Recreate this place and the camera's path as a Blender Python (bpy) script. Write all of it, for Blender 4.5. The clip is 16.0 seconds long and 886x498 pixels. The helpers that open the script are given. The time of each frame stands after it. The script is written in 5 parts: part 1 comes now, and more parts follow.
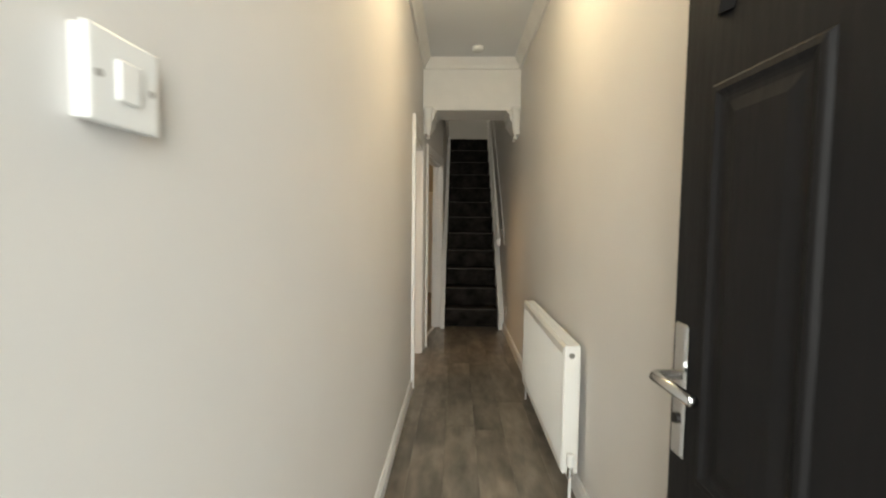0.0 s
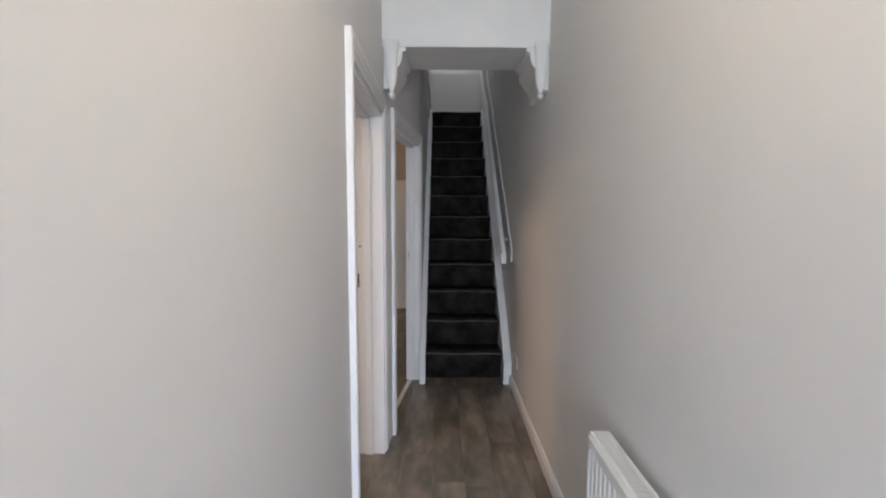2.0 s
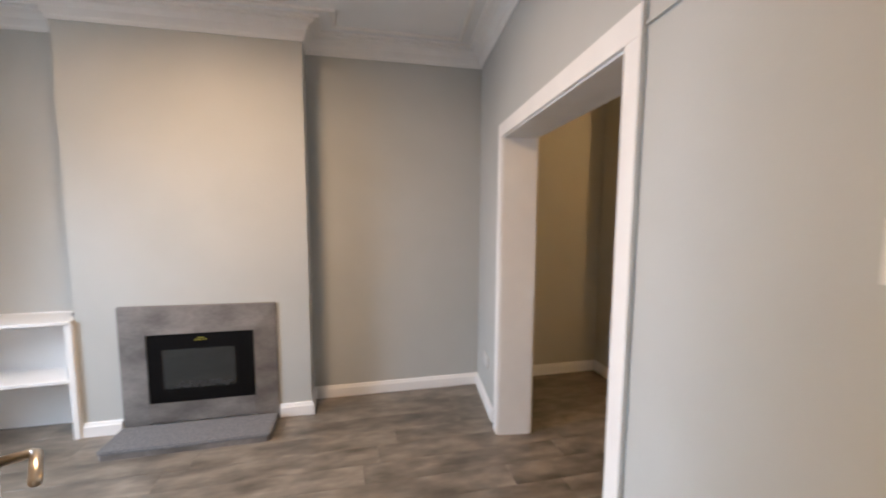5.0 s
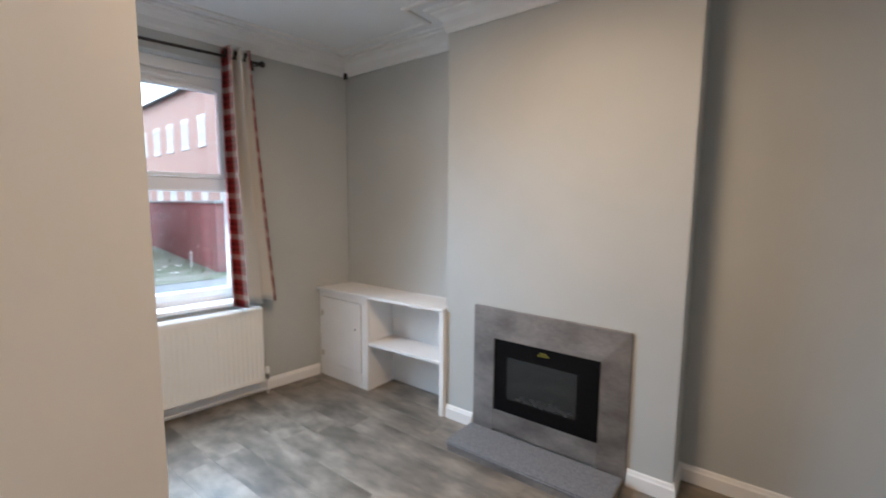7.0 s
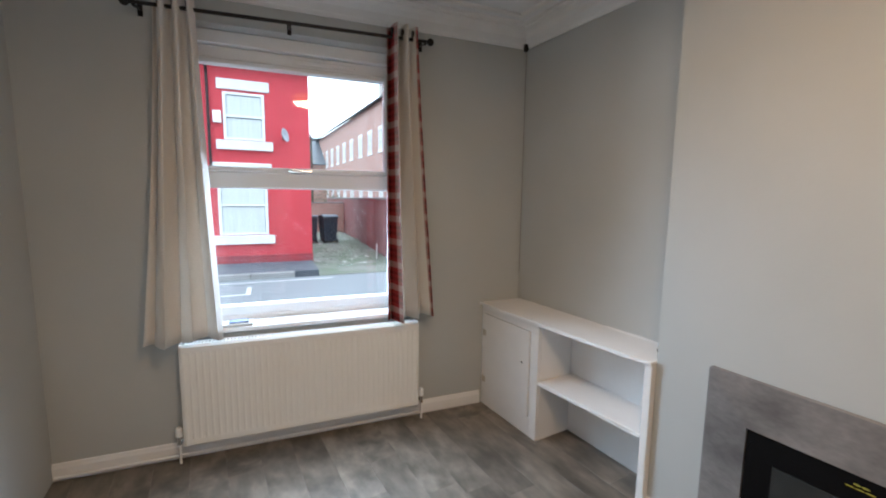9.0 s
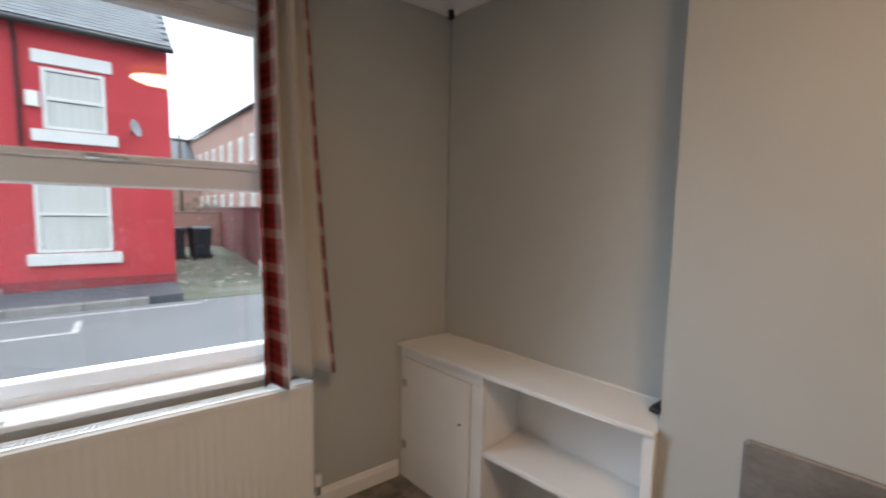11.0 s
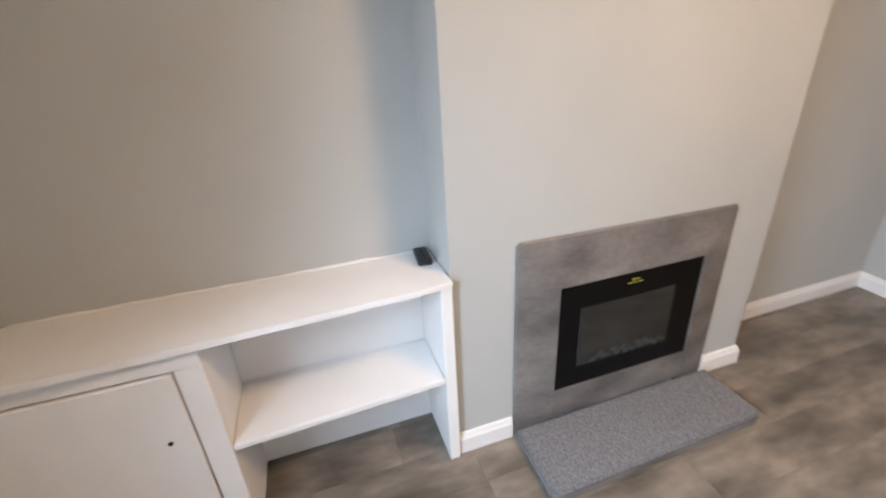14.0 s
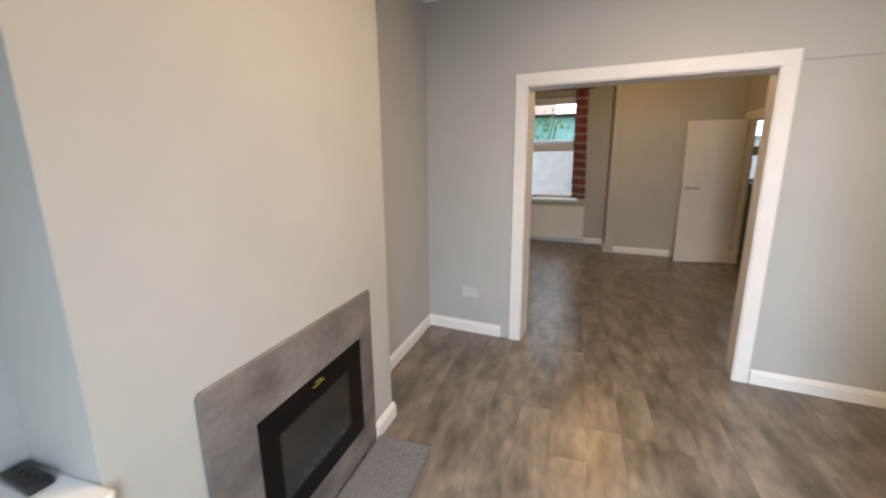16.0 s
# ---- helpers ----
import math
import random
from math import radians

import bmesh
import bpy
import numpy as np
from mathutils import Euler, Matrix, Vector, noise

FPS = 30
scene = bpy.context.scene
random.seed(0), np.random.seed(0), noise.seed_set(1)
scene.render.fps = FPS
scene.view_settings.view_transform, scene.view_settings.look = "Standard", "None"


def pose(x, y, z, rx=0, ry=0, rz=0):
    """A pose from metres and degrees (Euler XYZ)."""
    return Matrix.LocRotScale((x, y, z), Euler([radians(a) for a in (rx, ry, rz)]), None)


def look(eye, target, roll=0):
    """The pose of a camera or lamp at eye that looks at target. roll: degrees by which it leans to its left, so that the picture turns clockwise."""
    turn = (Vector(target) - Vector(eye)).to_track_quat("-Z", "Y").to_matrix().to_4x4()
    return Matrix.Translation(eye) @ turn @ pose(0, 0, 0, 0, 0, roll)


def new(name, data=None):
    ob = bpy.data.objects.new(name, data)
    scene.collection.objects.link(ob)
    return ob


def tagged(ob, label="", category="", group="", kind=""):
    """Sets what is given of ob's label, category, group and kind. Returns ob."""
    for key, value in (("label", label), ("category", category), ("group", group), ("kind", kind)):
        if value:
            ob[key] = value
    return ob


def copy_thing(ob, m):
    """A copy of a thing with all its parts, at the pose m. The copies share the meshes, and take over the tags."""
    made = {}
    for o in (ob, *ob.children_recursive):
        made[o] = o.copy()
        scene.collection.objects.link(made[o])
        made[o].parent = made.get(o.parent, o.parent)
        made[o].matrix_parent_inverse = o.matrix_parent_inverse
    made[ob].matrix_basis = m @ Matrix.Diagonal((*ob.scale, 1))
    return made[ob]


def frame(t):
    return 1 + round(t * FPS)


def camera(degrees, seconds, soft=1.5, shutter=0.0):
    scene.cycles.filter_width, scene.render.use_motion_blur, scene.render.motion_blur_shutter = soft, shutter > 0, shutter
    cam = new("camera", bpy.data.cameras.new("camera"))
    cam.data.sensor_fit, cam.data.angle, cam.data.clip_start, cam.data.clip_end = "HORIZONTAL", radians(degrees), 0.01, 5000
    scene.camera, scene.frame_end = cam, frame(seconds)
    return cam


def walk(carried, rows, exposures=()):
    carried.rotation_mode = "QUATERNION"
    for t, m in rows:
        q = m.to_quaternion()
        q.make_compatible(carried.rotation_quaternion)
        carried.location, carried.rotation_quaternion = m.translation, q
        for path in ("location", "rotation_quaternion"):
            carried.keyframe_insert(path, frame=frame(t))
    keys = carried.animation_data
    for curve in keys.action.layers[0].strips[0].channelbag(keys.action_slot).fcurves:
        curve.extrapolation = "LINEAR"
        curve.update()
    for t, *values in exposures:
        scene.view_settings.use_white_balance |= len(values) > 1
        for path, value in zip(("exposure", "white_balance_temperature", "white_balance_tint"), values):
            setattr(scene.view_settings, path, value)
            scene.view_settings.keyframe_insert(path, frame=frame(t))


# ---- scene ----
cam = camera(94.1, 16.0, 2.0, 0.4)
PATH = [
    (0, look((1.092, 0.518, 1.282), (1.027, 2.514, 1.167), 0.7)),
    (0.5, look((1.119, 0.869, 1.348), (1.065, 2.865, 1.234), 0.1)),
    (1, look((1.06, 1.28, 1.431), (1.1, 3.269, 1.227), 0.3)),
    (1.5, look((1.065, 1.683, 1.461), (1.11, 3.674, 1.277), -0.3)),
    (2, look((1.088, 2.172, 1.49), (1.096, 4.162, 1.298), 0.3)),
    (2.5, look((1.094, 2.696, 1.513), (0.976, 4.686, 1.356), -0.3)),
    (3, look((1.16, 3.142, 1.523), (0.632, 5.066, 1.385), -0.0)),
    (3.5, look((1.153, 3.45, 1.503), (0.135, 5.166, 1.362), 0.1)),
    (4, look((1.054, 3.702, 1.517), (-0.369, 5.097, 1.344), -0.1)),
    (4.5, look((0.953, 3.877, 1.517), (-0.797, 4.825, 1.322), 0.1)),
    (5, look((0.837, 4.044, 1.524), (-1.1, 4.498, 1.32), 0.3)),
    (5.2, look((0.758, 4.049, 1.5), (-1.212, 4.335, 1.305), 0.3)),
    (7.5, look((-0.091, 3.932, 1.532), (-1.453, 2.486, 1.301), 0.4)),
    (8, look((-0.234, 3.761, 1.558), (-1.329, 2.105, 1.313), 0.6)),
    (8.2, look((-0.262, 3.705, 1.556), (-1.251, 1.992, 1.308), 0.7)),
    (10.5, look((-0.621, 2.927, 1.534), (-1.713, 1.263, 1.335), 1.0)),
    (11, look((-0.714, 2.774, 1.526), (-2.112, 1.355, 1.346), 1.1)),
    (11.5, look((-0.808, 2.604, 1.53), (-2.492, 1.543, 1.336), 0.7)),
    (12, look((-0.773, 2.396, 1.483), (-2.668, 1.777, 1.319), 0.7)),
    (12.5, look((-0.78, 2.205, 1.512), (-2.742, 1.977, 1.197), -0.6)),
    (13, look((-0.866, 2.068, 1.417), (-2.819, 2.116, 0.99), -1.5)),
    (13.5, look((-0.998, 1.994, 1.408), (-2.876, 2.27, 0.778), -2.6)),
    (14, look((-1.088, 1.969, 1.418), (-2.832, 2.511, 0.603), -3.4)),
    (14.5, look((-1.141, 1.885, 1.425), (-2.677, 2.894, 0.636), -2.9)),
    (15, look((-1.201, 1.774, 1.433), (-2.408, 3.207, 0.734), -1.6)),
    (15.5, look((-1.252, 1.783, 1.456), (-2.128, 3.483, 0.873), -0.2)),
    (16, look((-1.275, 1.837, 1.48), (-1.869, 3.696, 1.04), -0.5)),
]
# exposure and white balance drift a little from the lamp-lit hall to the daylit room
EXPOSURES = [(0.0, -0.15, 7200, 3), (0.6, -0.15, 6450, 7), (1.0, -0.15, 6050, 10), (1.5, -0.05, 5800, 9), (2.0, 0.18, 5500, 9), (3.0, 0.66, 5600, 12), (4.0, 0.42, 6000, 18), (4.5, 0.68, 5600, 10), (5.0, 0.88, 5700, 9), (7.5, 0.4, 5300, 5), (8.2, 0.3, 5400, 5),
             (10.5, 0.1, 5700, 7), (11.0, -0.2, 6100, 9), (11.5, -0.15, 6500, 11), (12.0, 0.5, 6000, 11), (12.5, 0.9, 5700, 10), (13.0, 0.97, 5680, 9), (14.5, 0.78, 5850, 9), (15.5, 0.68, 5950, 8), (16.0, 0.76, 5950, 7)]
walk(cam, PATH, EXPOSURES)

# ---------------------------------------------------------------- sky and lights
world = bpy.data.worlds.new("sky")
scene.world = world
world.use_nodes = True
wn = world.node_tree.nodes
sky = wn.new("ShaderNodeTexSky")
sky.sky_type = "NISHITA"
sky.sun_disc = False
sky.sun_elevation = radians(48)
sky.sun_rotation = radians(70)
sky.air_density, sky.dust_density, sky.ozone_density = 1.0, 4.0, 1.0
haze = wn.new("ShaderNodeMix")
haze.data_type = "RGBA"
haze.inputs[0].default_value = 0.72
haze.inputs[7].default_value = (24.0, 25.0, 26.5, 1)
world.node_tree.links.new(sky.outputs[0], haze.inputs[6])
world.node_tree.links.new(haze.outputs[2], wn["Background"].inputs[0])
wn["Background"].inputs[1].default_value = 0.14

sun_data = bpy.data.lights.new("sun", "SUN")
sun_data.energy, sun_data.angle, sun_data.color = 1.5, radians(25), (1.0, 0.96, 0.9)
new("sun", sun_data).matrix_world = look((0, 0, 30), (6, 11, 0))


def area_light(name, eye, target, w, h, power, colour, spread=180):
    d = bpy.data.lights.new(name, "AREA")
    d.shape, d.size, d.size_y, d.energy, d.color = "RECTANGLE", w, h, power, colour
    d.spread = radians(spread)
    new(name, d).matrix_world = look(eye, target)


def bulb_light(name, place, power, colour, radius=0.1):
    d = bpy.data.lights.new(name, "POINT")
    d.energy, d.color, d.shadow_soft_size = power, colour, radius
    new(name, d).location = place


DAY = (0.77, 0.89, 1.0)
area_light("front_window_daylight", (-0.93, 0.70, 1.56), (-0.80, 1.9, 0.62), 0.95, 1.40, 41, DAY, 120)
area_light("front_door_daylight", (1.22, -0.9, 1.5), (1.22, 2.0, 1.1), 1.6, 2.2, 84, (0.90, 0.95, 1.0), 120)
lamp = bpy.data.lights.new("front_room_lamp", "AREA")
lamp.shape, lamp.size, lamp.energy, lamp.color = "DISK", 0.50, 30, (1.0, 0.63, 0.34)
new("front_room_lamp", lamp).matrix_world = pose(-0.85, 3.2, 2.672)
bulb_light("hall_bulb", (1.24, 2.35, 2.66), 18, (1.0, 0.83, 0.58), 0.08)
bulb_light("rear_room_bulb", (-0.9, 6.9, 2.4), 19, (1.0, 0.56, 0.19))
# added fill, no bulb stands here: replaces daylight from an unseen upstairs window
bulb_light("landing_fill", (1.25, 8.62, 4.70), 15, (1.0, 0.93, 0.82))

# ---------------------------------------------------------------- materials


def material(name, colour, rough=0.6, metal=0.0, second=None, scale=3.0, stretch=(1, 1, 1), contrast=0.5, fine=0.0,
             fine_scale=60.0, bump=0.0, bump_scale=120.0, random_tint=0.0, coat=0.0, emit=0.0, spec=0.5, coords="Object"):
    """A node material: two-scale colour variation, fine grain and relief."""
    m = bpy.data.materials.new(name)
    m.use_nodes = True
    n, l = m.node_tree.nodes, m.node_tree.links
    b = n["Principled BSDF"]
    b.inputs["Roughness"].default_value = rough
    b.inputs["Metallic"].default_value = metal
    b.inputs["Coat Weight"].default_value = coat
    b.inputs["Specular IOR Level"].default_value = spec
    tc = n.new("ShaderNodeTexCoord")
    mp = n.new("ShaderNodeMapping")
    mp.inputs["Scale"].default_value = stretch
    l.new(tc.outputs[coords], mp.inputs["Vector"])
    if random_tint:
        own = n.new("ShaderNodeObjectInfo")
        mul = n.new("ShaderNodeMath")
        mul.operation = "MULTIPLY"
        mul.inputs[1].default_value = 53.0
        l.new(own.outputs["Random"], mul.inputs[0])
        l.new(mul.outputs[0], mp.inputs["Location"])
    second = second or tuple(c * 0.9 for c in colour)
    nz = n.new("ShaderNodeTexNoise")
    nz.inputs["Scale"].default_value, nz.inputs["Detail"].default_value = scale, 5
    l.new(mp.outputs[0], nz.inputs["Vector"])
    ramp = n.new("ShaderNodeValToRGB")
    ramp.color_ramp.elements[0].position = 0.5 - 0.5 * (1 - contrast)
    ramp.color_ramp.elements[1].position = 0.5 + 0.5 * (1 - contrast)
    ramp.color_ramp.elements[0].color = (*second, 1)
    ramp.color_ramp.elements[1].color = (*colour, 1)
    l.new(nz.outputs["Fac"], ramp.inputs[0])
    out = ramp.outputs[0]
    if fine:
        f = n.new("ShaderNodeTexNoise")
        f.inputs["Scale"].default_value, f.inputs["Detail"].default_value = fine_scale, 3
        l.new(mp.outputs[0], f.inputs["Vector"])
        mr = n.new("ShaderNodeMapRange")
        mr.inputs["From Min"].default_value, mr.inputs["From Max"].default_value = 0.3, 0.7
        mr.inputs["To Min"].default_value, mr.inputs["To Max"].default_value = 1 - fine, 1 + fine
        l.new(f.outputs["Fac"], mr.inputs["Value"])
        mx = n.new("ShaderNodeMix")
        mx.data_type, mx.blend_type = "RGBA", "MULTIPLY"
        mx.inputs[0].default_value = 1
        l.new(out, mx.inputs[6])
        l.new(mr.outputs[0], mx.inputs[7])
        out = mx.outputs[2]
    if random_tint:
        oi = n.new("ShaderNodeObjectInfo")
        mr = n.new("ShaderNodeMapRange")
        mr.inputs["To Min"].default_value, mr.inputs["To Max"].default_value = 1 - random_tint, 1 + random_tint
        l.new(oi.outputs["Random"], mr.inputs["Value"])
        mx = n.new("ShaderNodeMix")
        mx.data_type, mx.blend_type = "RGBA", "MULTIPLY"
        mx.inputs[0].default_value = 1
        l.new(out, mx.inputs[6])
        l.new(mr.outputs[0], mx.inputs[7])
        out = mx.outputs[2]
    l.new(out, b.inputs["Base Color"])
    if bump:
        bn = n.new("ShaderNodeTexNoise")
        bn.inputs["Scale"].default_value, bn.inputs["Detail"].default_value = bump_scale, 4
        l.new(mp.outputs[0], bn.inputs["Vector"])
        bp = n.new("ShaderNodeBump")
        bp.inputs["Strength"].default_value, bp.inputs["Distance"].default_value = bump, 0.004
        l.new(bn.outputs["Fac"], bp.inputs["Height"])
        l.new(bp.outputs[0], b.inputs["Normal"])
    if emit:
        b.inputs["Emission Color"].default_value = (*colour, 1)
        b.inputs["Emission Strength"].default_value = emit
    return m


HALL_PAINT = material("hall_paint", (0.74, 0.72, 0.70), 0.62, second=(0.70, 0.68, 0.66), scale=1.6, bump=0.12, bump_scale=70)
ROOM_PAINT = material("grey_room_paint", (0.465, 0.475, 0.462), 0.6, second=(0.425, 0.435, 0.422), scale=1.8, bump=0.14, bump_scale=60)
REAR_PAINT = material("rear_room_paint", (0.47, 0.46, 0.42), 0.6, second=(0.43, 0.42, 0.38), scale=1.8, bump=0.14, bump_scale=60)
CEILING_PAINT = material("ceiling_paint", (0.78, 0.79, 0.80), 0.75, second=(0.74, 0.75, 0.76), scale=2.0, bump=0.15, bump_scale=45)
PLASTER_WHITE = material("white_plaster", (0.80, 0.79, 0.77), 0.6, second=(0.74, 0.73, 0.71), scale=6, bump=0.2, bump_scale=50)
GLOSS_WHITE = material("white_gloss_paint", (0.82, 0.81, 0.80), 0.32, second=(0.77, 0.76, 0.75), scale=4, bump=0.1, bump_scale=35)
SATIN_WHITE = material("white_satin_paint", (0.80, 0.79, 0.78), 0.42, second=(0.74, 0.73, 0.72), scale=5, bump=0.16, bump_scale=28)
RADIATOR_WHITE = material("radiator_enamel", (0.83, 0.82, 0.79), 0.3, second=(0.80, 0.79, 0.76), scale=3)
UPVC = material("white_upvc", (0.82, 0.83, 0.84), 0.28, second=(0.79, 0.80, 0.81), scale=3)
PLASTIC_WHITE = material("white_plastic", (0.82, 0.82, 0.81), 0.25, second=(0.80, 0.80, 0.79))
DULL_PLASTIC = material("dull_white_plastic", (0.60, 0.60, 0.59), 0.4, second=(0.57, 0.57, 0.56))
SOCKET_SHADE = material("socket_shade", (0.36, 0.35, 0.34), 0.6)
VINYL_PLANK = material("grey_oak_vinyl", (0.222, 0.190, 0.153), 0.31, spec=0.7, second=(0.085, 0.072, 0.057), scale=4.2, stretch=(1.9, 0.75, 1),
                       contrast=0.66, fine=0.24, fine_scale=10, bump=0.10, bump_scale=70, random_tint=0.08)
FLOOR_BED = material("floor_bed", (0.05, 0.045, 0.04), 0.9)
STAIR_CARPET = material("charcoal_carpet", (0.044, 0.038, 0.034), 0.95, second=(0.012, 0.0105, 0.0095), scale=7, contrast=0.6, fine=0.35,
                        fine_scale=180, bump=0.9, bump_scale=320, spec=0.1)
PALE_CARPET = material("pale_carpet_edge", (0.15, 0.14, 0.135), 0.95, second=(0.06, 0.055, 0.053), scale=9, contrast=0.5, fine=0.3, fine_scale=160, bump=0.8, bump_scale=300, spec=0.1)
SLATE = material("grey_polished_plaster", (0.215, 0.200, 0.190), 0.48, second=(0.075, 0.070, 0.067), scale=3.2, stretch=(1, 0.9, 1.9), contrast=0.62,
                 fine=0.12, fine_scale=40, bump=0.15, bump_scale=40)
HEARTH_STONE = material("grey_tufted_carpet", (0.205, 0.207, 0.216), 0.95, second=(0.125, 0.127, 0.134), scale=110, contrast=0.5, fine=0.28,
                        fine_scale=150, bump=1.0, bump_scale=130, spec=0.1)
BLACK_GLOSS = material("black_enamel", (0.004, 0.004, 0.0045), 0.22, second=(0.003, 0.003, 0.0035), spec=0.14)
FIRE_GLASS = material("dark_fire_glass", (0.018, 0.021, 0.022), 0.06, second=(0.012, 0.014, 0.015), coat=0.4)
COAL = material("grey_coals", (0.035, 0.035, 0.034), 0.9, second=(0.02, 0.02, 0.02), scale=30, bump=0.5, bump_scale=60)
YELLOW_LABEL = material("yellow_print", (0.33, 0.30, 0.03), 0.6)
CHROME = material("chrome", (0.72, 0.72, 0.72), 0.16, 1.0, second=(0.6, 0.6, 0.6))
BRUSHED = material("brushed_nickel", (0.62, 0.57, 0.49), 0.3, 1.0, second=(0.5, 0.46, 0.40), scale=30)
DARK_METAL = material("dark_bronze_metal", (0.03, 0.027, 0.026), 0.4, 0.7, second=(0.02, 0.018, 0.018))
DARK_HOLE = material("dark_gap", (0.02, 0.018, 0.016), 0.9)
GAP_LINE = material("taupe_caulk", (0.32, 0.30, 0.285), 0.8)
BLACK_DOOR = material("black_woodgrain_door", (0.011, 0.0105, 0.011), 0.44, spec=0.15, second=(0.008, 0.0075, 0.008), scale=8, stretch=(1, 1, 0.12), contrast=0.3,
                      bump=0.35, bump_scale=55)
BLACK_PLASTIC = material("black_plastic", (0.013, 0.013, 0.015), 0.35)
CREAM_CLOTH = material("cream_lining_cloth", (0.81, 0.77, 0.72), 0.9, second=(0.76, 0.72, 0.67), scale=3, fine=0.05, fine_scale=160, bump=0.25, bump_scale=260, spec=0.15)
LAMP_GLOW = material("lit_lamp_glass", (1.0, 0.40, 0.07), 0.4, emit=2.0)
RED_RENDER = material("red_masonry_paint", (0.55, 0.048, 0.062), 0.75, second=(0.45, 0.036, 0.048), scale=1.2, fine=0.06, fine_scale=14, bump=0.5, bump_scale=22)
WHITE_MASONRY = material("white_masonry_paint", (0.78, 0.78, 0.76), 0.7, second=(0.66, 0.66, 0.64), scale=3)
ROOF_SLATE = material("roof_slate", (0.16, 0.18, 0.20), 0.6, second=(0.10, 0.115, 0.13), scale=6, random_tint=0.2)
ASPHALT = material("road_asphalt", (0.20, 0.212, 0.225), 0.7, second=(0.16, 0.17, 0.18), scale=0.6, fine=0.15, fine_scale=40, bump=0.4, bump_scale=60)
PAVING = material("pavement_asphalt", (0.105, 0.115, 0.135), 0.85, second=(0.08, 0.088, 0.10), scale=1.2, fine=0.15, fine_scale=35, bump=0.3, bump_scale=50)
KERB_STONE = material("kerb_stone", (0.30, 0.29, 0.28), 0.85, second=(0.22, 0.21, 0.2), scale=5)
ROAD_PAINT = material("worn_white_road_paint", (0.62, 0.62, 0.6), 0.8, second=(0.42, 0.42, 0.41), scale=9)
ALLEY_EARTH = material("mossy_alley_ground", (0.20, 0.195, 0.175), 0.95, second=(0.095, 0.125, 0.075), scale=1.7, contrast=0.6, fine=0.3, fine_scale=25, bump=0.6, bump_scale=30)
BIN_PLASTIC = material("dark_bin_plastic", (0.030, 0.040, 0.062), 0.5, second=(0.022, 0.030, 0.046))
LITTER_PAPER = material("litter_paper", (0.7, 0.69, 0.66), 0.8)
LEAF = material("leaf_green", (0.07, 0.13, 0.035), 0.6, second=(0.04, 0.08, 0.02), scale=5, random_tint=0.3)
YARD_WHITE = material("whitewashed_brick", (0.46, 0.43, 0.42), 0.8, second=(0.34, 0.31, 0.30), scale=5, bump=0.4, bump_scale=25)
# net curtains; on terrace panes its paleness stands for reflected sky
NET_AND_SKY_PALE = material("net_curtain", (0.62, 0.63, 0.60), 0.9, second=(0.50, 0.51, 0.48), scale=3, stretch=(9, 9, 0.4), contrast=0.4)
DARK_ROOM = material("dark_glass", (0.05, 0.06, 0.065), 0.1)
TEAL_SHED = material("teal_painted_boards", (0.26, 0.48, 0.46), 0.7, second=(0.20, 0.40, 0.38), scale=4)


def glass_material(name, tint=(1, 1, 1), gloss=0.08):
    m = bpy.data.materials.new(name)
    m.use_nodes = True
    n, l = m.node_tree.nodes, m.node_tree.links
    n.remove(n["Principled BSDF"])
    fr = n.new("ShaderNodeFresnel")
    fr.inputs["IOR"].default_value = 1.5
    tr, gl, mx = n.new("ShaderNodeBsdfTransparent"), n.new("ShaderNodeBsdfGlossy"), n.new("ShaderNodeMixShader")
    tr.inputs["Color"].default_value = (*tint, 1)
    gl.inputs["Roughness"].default_value = 0.01
    l.new(fr.outputs[0], mx.inputs[0])
    l.new(tr.outputs[0], mx.inputs[1])
    l.new(gl.outputs[0], mx.inputs[2])
    l.new(mx.outputs[0], n["Material Output"].inputs["Surface"])
    return m


PANE_GLASS = glass_material("window_glass", (0.97, 0.985, 0.98))


def brick_material(name, a, b, mortar, scale=1.0):
    m = material(name, a, 0.85, bump=0.3, bump_scale=40)
    n, l = m.node_tree.nodes, m.node_tree.links
    tc = n.new("ShaderNodeTexCoord")
    bt = n.new("ShaderNodeTexBrick")
    bt.inputs["Color1"].default_value, bt.inputs["Color2"].default_value, bt.inputs["Mortar"].default_value = (*a, 1), (*b, 1), (*mortar, 1)
    bt.inputs["Scale"].default_value = scale
    bt.inputs["Brick Width"].default_value, bt.inputs["Row Height"].default_value, bt.inputs["Mortar Size"].default_value = 0.225, 0.075, 0.008
    l.new(tc.outputs["UV"], bt.inputs["Vector"])
    l.new(bt.outputs[0], n["Principled BSDF"].inputs["Base Color"])
    return m


FAR_BRICK = brick_material("terrace_brick", (0.46, 0.255, 0.20), (0.38, 0.21, 0.165), (0.44, 0.39, 0.35))
ALLEY_BRICK = brick_material("alley_wall_brick", (0.26, 0.085, 0.075), (0.20, 0.065, 0.06), (0.20, 0.15, 0.14))


